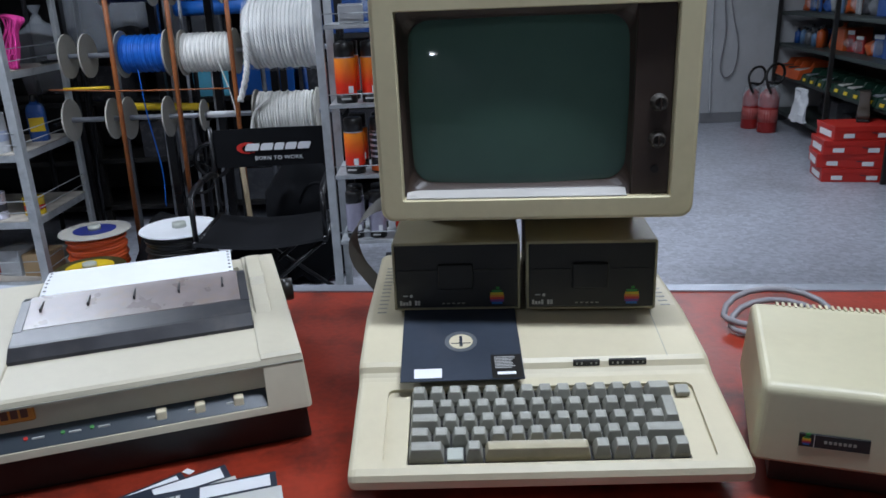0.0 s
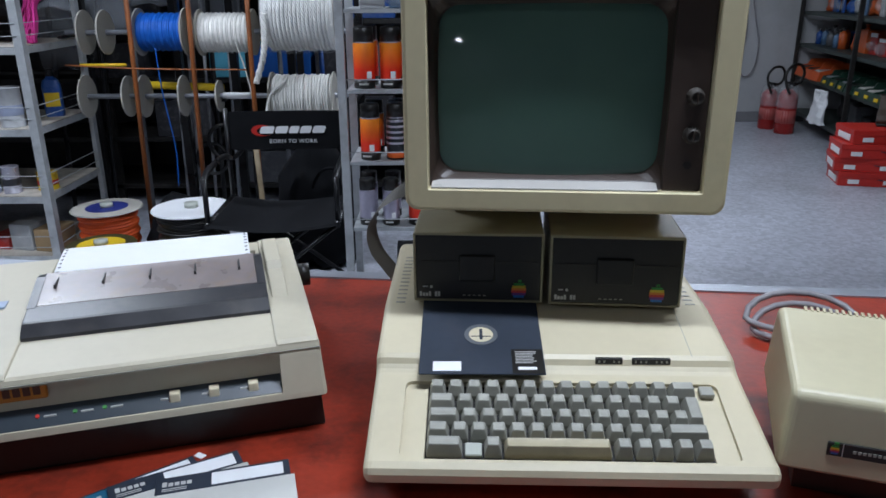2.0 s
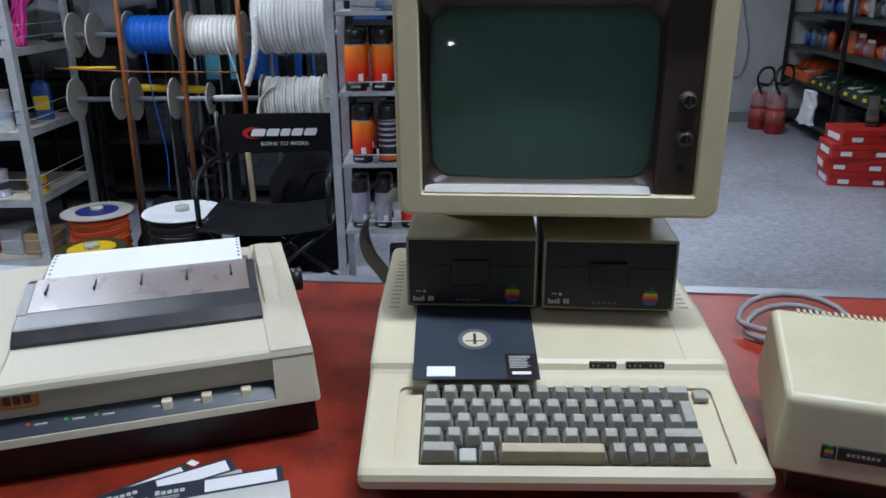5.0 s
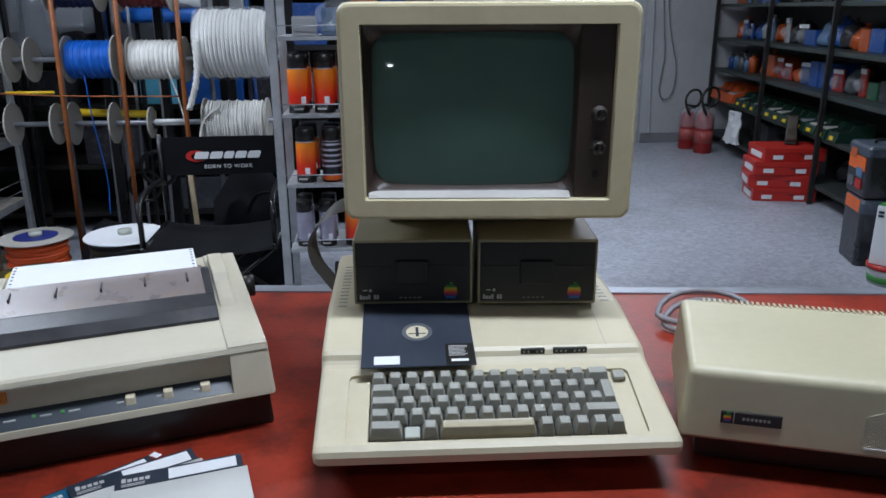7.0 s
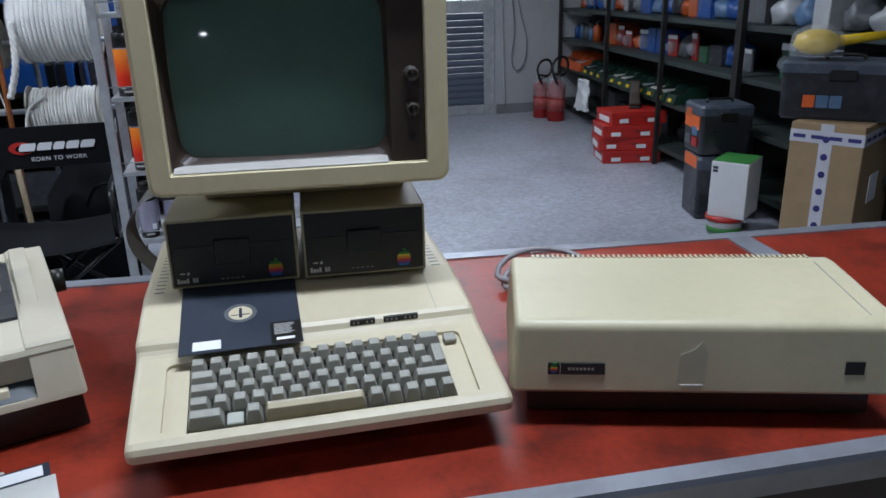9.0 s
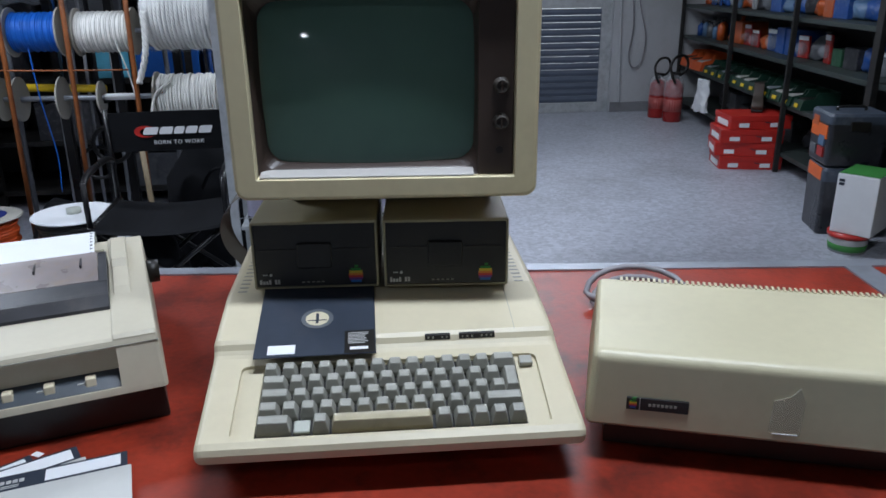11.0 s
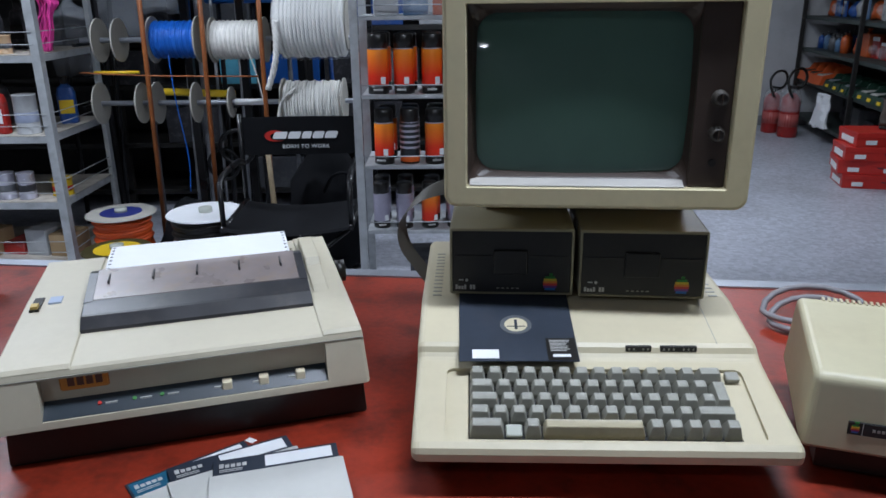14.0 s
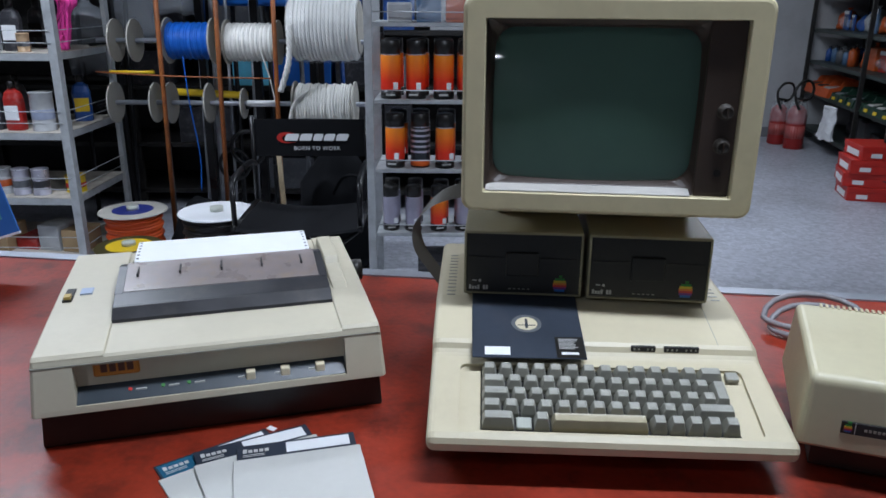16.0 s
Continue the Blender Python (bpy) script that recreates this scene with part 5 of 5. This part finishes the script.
for x0, x1, z, mat, name in ((-1.36, -1.12, 1.43, material("dark_red_rope", (0.12, 0.008, 0.012), 0.6), "dark red"), (-1.69, -1.46, 1.43, material("navy_rope", (0.01, 0.014, 0.05), 0.6), "navy")):
    spool(on_rod(x0, z), 0.085, x1 - x0, 0.11, mat, FIBRE, "spool of " + name + " rope on the top rod")


def loose_rope(pts, r, mat, label):
    solid("loose_rope", tube(bmesh_new(), smooth_path(pts, 8), r, 8), mat, label, "rope", "loose ropes")


def twisted(pts, r, mat, label):
    """A laid rope of three strands."""
    line = smooth_path(pts, 10)
    bm = bmesh_new()
    for s in range(3):
        strand = []
        for k, p in enumerate(line):
            a = 2 * math.pi * (s / 3 + k / 9)
            strand.append(p + Vector((math.cos(a), math.sin(a), 0)) * r * 0.5)
        tube(bm, strand, r * 0.55, 6)
    solid("loose_rope", bm, mat, label, "rope", "loose ropes")


twisted([(-0.985, RY - 0.17, 1.19), (-0.985, RY - 0.18, 1.08), (-1.0, RY - 0.18, 0.98), (-1.045, RY - 0.17, 0.86)], 0.016, ROPE_W, "thick white rope end hanging from its spool")
loose_rope([(-0.92, RY - 0.1, 0.86), (-0.99, RY - 0.12, 0.80), (-1.02, RY - 0.12, 0.70), (-1.05, RY - 0.12, 0.55)], 0.007, ROPE_W, "thin white rope end hanging down")
loose_rope([(-1.15, RY - 0.09, 1.05), (-1.11, RY - 0.09, 0.90), (-1.085, RY - 0.09, 0.72), (-1.08, RY - 0.09, 0.5)], 0.0035, ROPE_W, "white cord running down from its spool")
loose_rope([(-1.56, RY - 0.06, 1.02), (-1.55, RY - 0.06, 0.8), (-1.54, RY, 0.5), (-1.55, RY, 0.3)], 0.0032, ROPE_B, "blue rope end hanging from its spool")
loose_rope([(-2.0, RY - 0.1, 0.945), (-1.6, RY - 0.14, 0.93), (-1.1, RY - 0.12, 0.92)], 0.004, POLE, "thin brown cord tied across the rack")


def floor_spool(x, y, z, r, coil, r_coil, h, label, flange, disc=None):
    t = thing("cable_spool", pose(x, y, z), label, "cable spool", "floor spools")
    part("drum", lathe(bmesh_new(), [(0, 0)] + winding(r_coil, h, 0.012), 28), coil, t)
    part("top_flange", lathe(bmesh_new(), [(0.0, h), (r - 0.004, h), (r, h + 0.004), (r - 0.004, h + 0.009), (0, h + 0.009)], 36, smooth=False), flange, t, "pale round flange")
    part("bottom_flange", lathe(bmesh_new(), [(0.0, -0.009), (r, -0.009), (r, 0.0), (0, 0.0)], 36, smooth=False), flange, t)
    part("hub", lathe(bmesh_new(), [(0, h + 0.009), (0.03, h + 0.009), (0.03, h + 0.03), (0, h + 0.03)], 16), PALE, t)
    if disc:
        part("paper_disc", lathe(bmesh_new(), [(0.03, h + 0.0095), (0.1, h + 0.0095), (0.1, h + 0.0105), (0.03, h + 0.0105)], 28, smooth=False), disc, t, "dark blue paper disc")


floor_spool(-1.79, 3.87, 0.009, 0.168, ROPE_O, 0.135, 0.27, "spool of orange rope with clear flange and blue disc", FIBRE, material("navy_disc", (0.02, 0.03, 0.18), 0.5))
floor_spool(-1.26, 3.55, 0.009, 0.175, BLACK, 0.15, 0.36, "spool of black cable with white flange", WHITE)
floor_spool(-1.63, 3.42, 0.009, 0.15, YELLOW, 0.12, 0.23, "low yellow and black cable reel", material("black_yellow_flange", (0.05, 0.04, 0.01), 0.5, 0, 0.1), YELLOW)
solid("hose_ring", tube(bmesh_new(), [(0.095 * math.cos(radians(a)), 0.01 * math.sin(radians(2 * a)), 0.095 * math.sin(radians(a))) for a in range(0, 360, 15)], 0.012, 8, True), TUBE_BLACK, "black hose coiled in a ring on the rack", "hose", m=pose(-1.33, RY + 0.2, 0.50))
solid("hose_ring", tube(bmesh_new(), [(0.085 * math.cos(radians(a)), 0.0, 0.085 * math.sin(radians(a))) for a in range(0, 360, 15)], 0.010, 8, True), TUBE_BLACK, "black hose ring hung on the rack", "hose", m=pose(-1.42, RY + 0.22, 0.40))


# ---- darker racking behind the ropes ----
def rear_rack():
    t = thing("storage_rack", pose(0, 0, 0), "dark steel storage rack behind the ropes", "rack")
    for x in (-3.4, -2.2, -1.0, 0.2):
        for y in (5.0, 5.5):
            part("post", box(bmesh_new(), x - 0.02, y - 0.02, 0, x + 0.02, y + 0.02, 2.4), DARK_STEEL, t)
    for z in (0.12, 0.42, 0.78, 1.12, 1.5, 1.9):
        part("shelf_board", box(bmesh_new(), -3.4, 4.98, z - 0.03, 0.2, 5.52, z, 0.003, 1), DARK_STEEL, t)
    part("back_panel", box(bmesh_new(), -3.4, 5.53, 0.0, 0.2, 5.55, 2.4), DARK_STEEL, t)


rear_rack()
CYAN = material("cyan_box_print", (0.15, 0.60, 0.80), 0.5)
for x, z, w, h, mat, lab in ((-1.42, 0.78, 0.26, 0.19, CYAN, "cyan carton on the dark rack"), (-1.12, 0.78, 0.36, 0.17, BLUE, "blue crate-like carton on the dark rack"), (-0.75, 0.78, 0.32, 0.15, DIMMED[6], "charcoal carton on the dark rack"),
                             (-0.45, 0.78, 0.22, 0.18, DIMMED[4], "grey carton on the dark rack"), (-2.1, 0.78, 0.3, 0.2, DIMMED[6], "charcoal carton on the dark rack"), (-1.75, 0.42, 0.34, 0.22, DIMMED[6], "charcoal carton low on the rack"),
                             (-1.2, 0.12, 0.4, 0.2, DIMMED[4], "grey carton at the foot of the rack"), (-0.62, 0.42, 0.36, 0.24, DIMMED[6], "charcoal carton low on the rack"), (-1.5, 1.12, 0.3, 0.22, DIMMED[4], "grey carton high on the rack"),
                             (-1.05, 1.12, 0.3, 0.26, DIMMED[5], "white carton high on the rack"), (-0.6, 1.12, 0.36, 0.24, DIMMED[2], "blue carton high on the rack"), (-2.0, 1.12, 0.34, 0.25, DIMMED[6], "charcoal carton high on the rack"),
                             (-0.2, 1.12, 0.25, 0.24, DIMMED[5], "white carton high on the rack")):
    carton("carton", pose(x, 4.995, z + 0.001, 0, 0, rng.uniform(-3, 3)), w, 0.3, h, mat, lab, "carton", "rack cartons")
solid("blue_roll", rod(bmesh_new(), (-1.50, 4.68, 1.30), (-1.10, 4.68, 1.30), 0.04, 16), BLUE, "roll of blue sheeting on the rope rack", "roll")
GREY_PIPE = material("pale_grey_plastic_pipe", (0.3, 0.31, 0.33), 0.45, 0, 0.15)
for x, h, r in ((-1.63, 1.62, 0.012), (-1.545, 1.55, 0.022), (-1.47, 1.7, 0.009), (-1.335, 1.5, 0.010), (-2.14, 1.6, 0.010)):
    solid("plastic_pipe", rod(bmesh_new(), (x, RY + 0.36, 0.0), (x + 0.03, RY + 0.38, h), r, 12), GREY_PIPE, "pale grey plastic pipe standing behind the rope rack", "pipe", "plastic pipes")
solid("white_roll", rod(bmesh_new(), (-1.52, 4.69, 1.3845), (-1.08, 4.69, 1.3845), 0.045, 16), WHITE, "roll of white sheeting above the blue roll", "roll")
bag(pose(-0.93, 3.36, 0, 0, 0, 10), 0.36, 0.32, 0.33, CANVAS, "slack black bag under the folding chair", "black bags")
bag(pose(-0.74, 3.86, 0, 0, 0, 30), 0.40, 0.3, 0.62, CANVAS, "tall black bag behind the folding chair", "black bags")
bag(pose(-1.45, 3.95, 0, 0, 0, 0), 0.36, 0.26, 0.3, CANVAS, "slack black bag at the foot of the rope rack", "black bags")
solid("wooden_shaft", rod(bmesh_new(), (-1.02, 3.92, 0.0), (-1.055, 3.96, 0.62), 0.013, 10), WOOD, "short wooden shaft leaning behind the chair", "shaft")
for x, zz in ((-2.02, 1.2), (-2.3, 1.0), (-1.8, 1.35), (-1.2, 1.45)):
    bag(pose(x, RY + 0.52, zz - 0.15), 0.3, 0.2, 0.4, glass("smoky_bag", (0.3, 0.32, 0.35), 0.2, 0.5), "crumpled clear plastic bag hung behind the rack", "hung bags")
for k in range(9):
    x = -2.3 + 0.21 * k + rng.uniform(-0.04, 0.04)
    solid("tool_shaft", rod(bmesh_new(), (x, RY + 0.42, 0.0), (x + rng.uniform(-0.05, 0.05), RY + 0.5, 1.5), 0.014, 8), (TUBE_BLACK, TUBE_BLACK, DIMMED[4], DIMMED[2])[k % 4], "long tool shaft leaning behind the rope rack", "tool shaft", "tool shafts")


# ---- spray can shelf ----
CS_Z = (0.485, 0.728, 0.977, 1.24, 1.50)


def can_shelf():
    t = thing("can_shelf", pose(-0.468, 2.88, 0), "narrow galvanised shelf unit of spray cans", "shelving")
    w, d = 0.62, 0.28
    for x in (0, w):
        for y in (0, d):
            part("upright", prism(bmesh_new(), [(y - 0.002, 0), (y - 0.002, 1.75), (y + 0.018, 1.75), (y + 0.018, 0)], x - 0.014, x + 0.014, 0.001, 1), GALV, t)
    for z in CS_Z + (0.2,):
        part("shelf_board", box(bmesh_new(), 0.0142, 0.0185, z - 0.014, w - 0.0142, d - 0.0025, z, 0.002, 1), GALV, t)
        for dz in (0.035,):
            part("guard_wire", rod(bmesh_new(), (0.014, 0.008, z + dz), (w - 0.014, 0.008, z + dz), 0.002, 6), GALV, t)


can_shelf()


def gradient_label():
    """A label that runs from yellow through orange to red up the can."""
    mat = material("flame_label", (0.7, 0.2, 0.02), 0.35, 0, 0.06)
    n, l = mat.node_tree.nodes, mat.node_tree.links
    co = n.new("ShaderNodeTexCoord")
    sep = n.new("ShaderNodeSeparateXYZ")
    l.new(co.outputs["Object"], sep.inputs[0])
    rng_node = n.new("ShaderNodeMapRange")
    rng_node.inputs["From Min"].default_value, rng_node.inputs["From Max"].default_value = 0.06, 0.165
    l.new(sep.outputs["Z"], rng_node.inputs["Value"])
    ramp = n.new("ShaderNodeValToRGB")
    ramp.color_ramp.elements[0].color = (0.85, 0.035, 0.012, 1)
    ramp.color_ramp.elements[1].color = (0.90, 0.30, 0.02, 1)
    l.new(rng_node.outputs[0], ramp.inputs[0])
    l.new(ramp.outputs[0], n["Principled BSDF"].inputs["Base Color"])
    return mat


FLAME = gradient_label()
SILVER = material("silver_can_paint", (0.55, 0.54, 0.62), 0.3, 0.5, 0.1)


def spray_can(m, mat, label, tag, scale=1.0):
    t = thing("spray_can", m @ Matrix.Scale(scale, 4), label, "spray can", "spray cans")
    r = 0.036
    part("base_band", lathe(bmesh_new(), [(0, 0), (r, 0), (r, 0.030), (0, 0.030)], 18), BLACK, t)
    part("body", lathe(bmesh_new(), [(r - 0.0003, 0.0301), (r, 0.031), (r, 0.148), (r - 0.0003, 0.1489)], 18), mat, t)
    part("shoulder", lathe(bmesh_new(), [(r, 0.149), (0.028, 0.165), (0.0, 0.166)], 18), SILVER, t)
    part("cap", lathe(bmesh_new(), [(0.0, 0.150), (0.0342, 0.150), (0.0335, 0.196), (0.030, 0.2), (0.0, 0.2)], 18), BLACK, t, "black cap")
    if mat is RINGED:
        for z in (0.055, 0.075, 0.095, 0.115, 0.135):
            part("ring", lathe(bmesh_new(), [(r, z), (r + 0.0006, z + 0.001), (r + 0.0006, z + 0.007), (r, z + 0.008)], 18), SILVER, t, "silver ring")
        part("foot_band", lathe(bmesh_new(), [(r, 0.006), (r + 0.0006, 0.007), (r + 0.0006, 0.024), (r, 0.025)], 18), ORANGE, t, "orange band")
        return
    part("warning_tag", box(bmesh_new(), 0.006, -r - 0.0005, 0.034, 0.022, -r + 0.008, 0.057), WHITE, t)
    part("print_mark", box(bmesh_new(), -0.02, -r - 0.0003, 0.012, 0.012, -r + 0.006, 0.018), tag, t)


RINGED = material("dark_can_paint", (0.03, 0.035, 0.04), 0.3, 0.2, 0.1)
PINK = material("purple_silver_can", (0.42, 0.40, 0.5), 0.3, 0.4)
for z, h in ((CS_Z[2], 1.02), (CS_Z[1], 0.98), (CS_Z[0], 0.93)):
    for k in range(6):
        for row in range(2):
            x = -0.468 + (0.062, 0.085, 0.072)[CS_Z[:3].index(z)] + 0.092 * k + rng.uniform(-0.005, 0.005)
            mat = FLAME
            lab = "black-capped spray can with orange flame label"
            if z == CS_Z[1] and k in (1, 3, 4):
                mat, lab = RINGED, "dark spray can with silver rings and orange foot"
            if z == CS_Z[0]:
                mat, lab = (PINK, "black-capped lilac and silver spray can") if k != 2 else (FLAME, "black-capped spray can with orange flame label")
            spray_can(pose(x, 2.955 + 0.1 * row + rng.uniform(-0.008, 0.008), z, 0, 0, rng.uniform(-14, 22)), mat, lab, LIGHTBAR, h if z != CS_Z[0] else h * 0.92)
for k in range(5):
    carton("carton", pose(-0.36 + 0.1 * k, 2.92, CS_Z[3], 0, 0, rng.uniform(-6, 6)), 0.085, 0.12, rng.uniform(0.06, 0.2), (DIMMED[5], DIMMED[3], DIMMED[1], DIMMED[2], DIMMED[4])[k], NAMES[(5, 3, 1, 2, 4)[k]] + " small carton on the can shelf", "carton", "small cartons")
bag(pose(-0.20, 2.95, CS_Z[3]), 0.26, 0.16, 0.12, FILM, "clear plastic bag on the can shelf", "films")
for x in (-0.2, 0.02):
    carton("carton", pose(x, 2.92, 0.2, 0, 0, 3), 0.2, 0.2, 0.16, DIMMED[6], "charcoal carton low on the can shelf", "carton", "small cartons")


# ---- slotted-angle shelf at the side ----
LS_Z = (0.06, 0.363, 0.687, 1.06, 1.42)


def angle_shelf():
    t = thing("angle_shelf", pose(-2.04, 3.8, 0), "grey slotted-angle shelf unit with wire guards", "shelving")
    w, d = 1.3, 0.6
    for x, s in ((0, -1), (-w, 1)):
        for y in (0, d):
            bm = box(bmesh_new(), x - 0.02, y - 0.002, 0, x + 0.02, y + 0.001, 1.85)
            box(bm, x + (0.017 if s < 0 else -0.02), y, 0, x + (0.02 if s < 0 else -0.017), y + (0.04 if y == 0 else -0.04), 1.85)
            part("upright", bm, GALV, t, "slotted steel upright")
    for z in LS_Z:
        part("shelf_board", box(bmesh_new(), -w + 0.004, 0.004, z - 0.004, -0.004, d - 0.004, z, 0.001, 1), BOARD, t, "worn board")
        part("front_rail", box(bmesh_new(), -w + 0.021, -0.0015, z - 0.036, -0.021, 0.0035, z - 0.0045), GALV, t)
        part("end_rail", box(bmesh_new(), -0.0035, 0.042, z - 0.036, 0.0, d - 0.042, z - 0.0045), GALV, t)
        part("back_rail", box(bmesh_new(), -w + 0.021, d - 0.004, z - 0.036, -0.021, d, z - 0.0045), GALV, t)
        for dz in (0.045, 0.10):
            part("guard_wire", rod(bmesh_new(), (-w, -0.006, z + dz), (0.0, -0.006, z + dz), 0.0022, 6), GALV, t)
            part("end_wire", rod(bmesh_new(), (0.006, 0.0, z + dz), (0.006, d, z + dz), 0.0022, 6), GALV, t)


angle_shelf()


def tin(x, y, z, r, h, mat, band, label):
    t = thing("tin", pose(x, y, z, 0, 0, rng.uniform(0, 90)), label, "tin", "tins on the angle shelf")
    part("can", lathe(bmesh_new(), [(0, 0), (r, 0), (r, 0.004), (r - 0.002, 0.006), (r - 0.002, h - 0.006), (r, h - 0.004), (r, h), (r - 0.004, h), (r - 0.004, h - 0.003), (0, h - 0.003)], 22), mat, t)
    part("band", lathe(bmesh_new(), [(r - 0.0015, h * 0.3), (r - 0.0012, h * 0.31), (r - 0.0012, h * 0.55), (r - 0.0015, h * 0.56)], 22), band, t)


def jug(x, y, z, mat, cap, label):
    t = thing("jug", pose(x, y, z, 0, 0, rng.uniform(-20, 20)), label, "jug", "jugs on the angle shelf")
    part("body", loft(bmesh_new(), [[(a * s, b * s, zz) for a, b in rounded_rect(0.09, 0.06, 0.02, 4)] for zz, s in ((0, 0.95), (0.01, 1), (0.15, 1), (0.18, 0.8), (0.195, 0.4), (0.2, 0.38))]), mat, t)
    part("cap", lathe(bmesh_new(), [(0, 0.2), (0.018, 0.2), (0.018, 0.235), (0, 0.235)], 12), cap, t)
    part("print_patch", box(bmesh_new(), -0.035, -0.0315, 0.05, 0.035, -0.028, 0.12, 0.001, 1), rng.choice((WHITE, YELLOW, BLACK)), t)


# contents, shelf by shelf
jug(-2.31, 3.88, LS_Z[2], DIMMED[0], BLACK, "red and white plastic jug on the shelf")
jug(-2.42, 3.90, LS_Z[2], DIMMED[6], ORANGE, "black plastic jug on the shelf")
tin(-2.175, 3.88, LS_Z[2], 0.055, 0.185, DIMMED[5], material("grey_blue_tin_print", (0.3, 0.34, 0.45), 0.5), "white paint tin with pale blue band")
tin(-2.34, 3.88, LS_Z[1], 0.042, 0.13, SILVER, DIMMED[4], "small silver tin on the shelf")
tin(-2.24, 3.88, LS_Z[1], 0.042, 0.13, SILVER, DIMMED[6], "small silver tin with dark print")
tin(-2.44, 3.90, LS_Z[1], 0.042, 0.13, DIMMED[5], DIMMED[1], "small white tin with orange band")
tin(-2.10, 3.95, LS_Z[1], 0.05, 0.085, YELLOW, RED, "yellow and red tub on the shelf")
tin(-2.21, 3.87, LS_Z[3], 0.03, 0.085, material("beige_jar", (0.5, 0.34, 0.2), 0.4), DIMMED[4], "small beige jar on the shelf")
for k in range(4):
    jug(-2.28 - 0.11 * k, 3.92, LS_Z[3], DIMMED[(6, 5, 6, 1)[k]], (BLACK, BLACK, ORANGE, YELLOW)[k], NAMES[(6, 5, 6, 1)[k]] + " plastic bottle on the upper shelf")
for k in range(6):
    jug(-2.12 - 0.17 * k, 4.18, LS_Z[2 + k % 2], DIMMED[(2, 6, 4)[k % 3]], BLACK, NAMES[(2, 6, 4)[k % 3]] + " bottle at the back of the shelf")
for k in range(7):
    x = -2.12 - 0.13 * k
    carton("carton", pose(x, 3.86 + 0.02 * (k % 3), LS_Z[0], 0, 0, rng.uniform(-14, 14)), 0.12, 0.16, rng.uniform(0.05, 0.13), (CARD, DIMMED[5], DIMMED[0], CARD, DIMMED[5], CARD, DIMMED[6])[k], ("brown", "white", "red", "brown", "white", "brown", "charcoal")[k] + " small carton on the lowest board", "carton", "low cartons")
solid("white_disc", lathe(bmesh_new(), [(0.03, 0), (0.13, 0), (0.13, 0.012), (0.03, 0.012)], 32, smooth=False), WHITE, "flat white ring lying on small cartons", "disc", m=pose(-2.17, 3.72, 0.009))


def yarn():
    bm = bmesh_new()
    r2 = random.Random(8)
    for k in range(26):
        x, y = r2.uniform(-0.028, 0.028), r2.uniform(-0.03, 0.03)
        pts = [(x * 0.5, y * 0.5, 0.29)] + [(x + r2.uniform(-0.014, 0.014) + 0.05 * (1 - j / 6) ** 2, y + r2.uniform(-0.01, 0.01), 0.27 - 0.045 * j) for j in range(6)]
        tube(bm, smooth_path(pts, 3), 0.0055, 5)
    low = min(v.co.z for v in bm.verts)
    for v in bm.verts:
        v.co.z -= low
    solid("pink_yarn", bm, material("pink_yarn_fibre", (0.75, 0.05, 0.32), 0.8, 0, 0.15), "hank of bright pink cord on the shelf", "cord", kind="stuff", m=pose(-2.085, 3.99, LS_Z[3]))


yarn()


# ---- loose things near the counter ----
def leaflet():
    m = pose(-0.958, 1.50, 0.9185, -6, -17, 0)
    t = thing("leaflet", m, "blue printed display card tilted on one corner on the counter", "leaflet")
    part("card", box(bmesh_new(), -0.29, 0.0, 0.0, 0.0, 0.004, 0.26, 0.001, 1), material("blue_print", (0.035, 0.16, 0.50), 0.35, 0, 0.1), t)
    part("print_patch", box(bmesh_new(), -0.27, -0.0012, 0.03, -0.022, 0.001, 0.15), material("green_print", (0.10, 0.36, 0.42), 0.35, 0, 0.25, 60, 20), t, "teal printed panel")
    part("white_edge", box(bmesh_new(), -0.29, -0.0008, -0.003, 0.0, 0.0045, 0.001), WHITE, t)
    part("strut", rod(bmesh_new(), (-0.20, 0.006, 0.12), (-0.266, 0.10, -0.030), 0.004, 8), WHITE, t, "white wire strut behind the card")


leaflet()


def ribbon():
    line = smooth_path([(-0.150, 1.36, 1.042), (-0.190, 1.37, 1.025), (-0.219, 1.38, 0.996), (-0.228, 1.38, 0.968), (-0.222, 1.38, 0.936), (-0.205, 1.385, 0.907), (-0.184, 1.39, 0.875), (-0.160, 1.40, 0.8345)], 8)
    n = len(line) - 1
    rings = []
    for k, p in enumerate(line):
        u = min(1.0, 1.6 * k / n)
        wide = Vector((0.003 + 0.005 * u, 0.004 + 0.010 * u, 0.012 * (1 - u)))
        thick = Vector((0, 0.0012, 0.0004))
        rings.append([p - wide, p + wide, p + wide + thick, p - wide + thick])
    solid("ribbon_cable", loft(bmesh_new(), rings), material("dark_ribbon_sheath", (0.085, 0.078, 0.065), 0.5), "grey flat ribbon cable behind the computer", "cable")


ribbon()
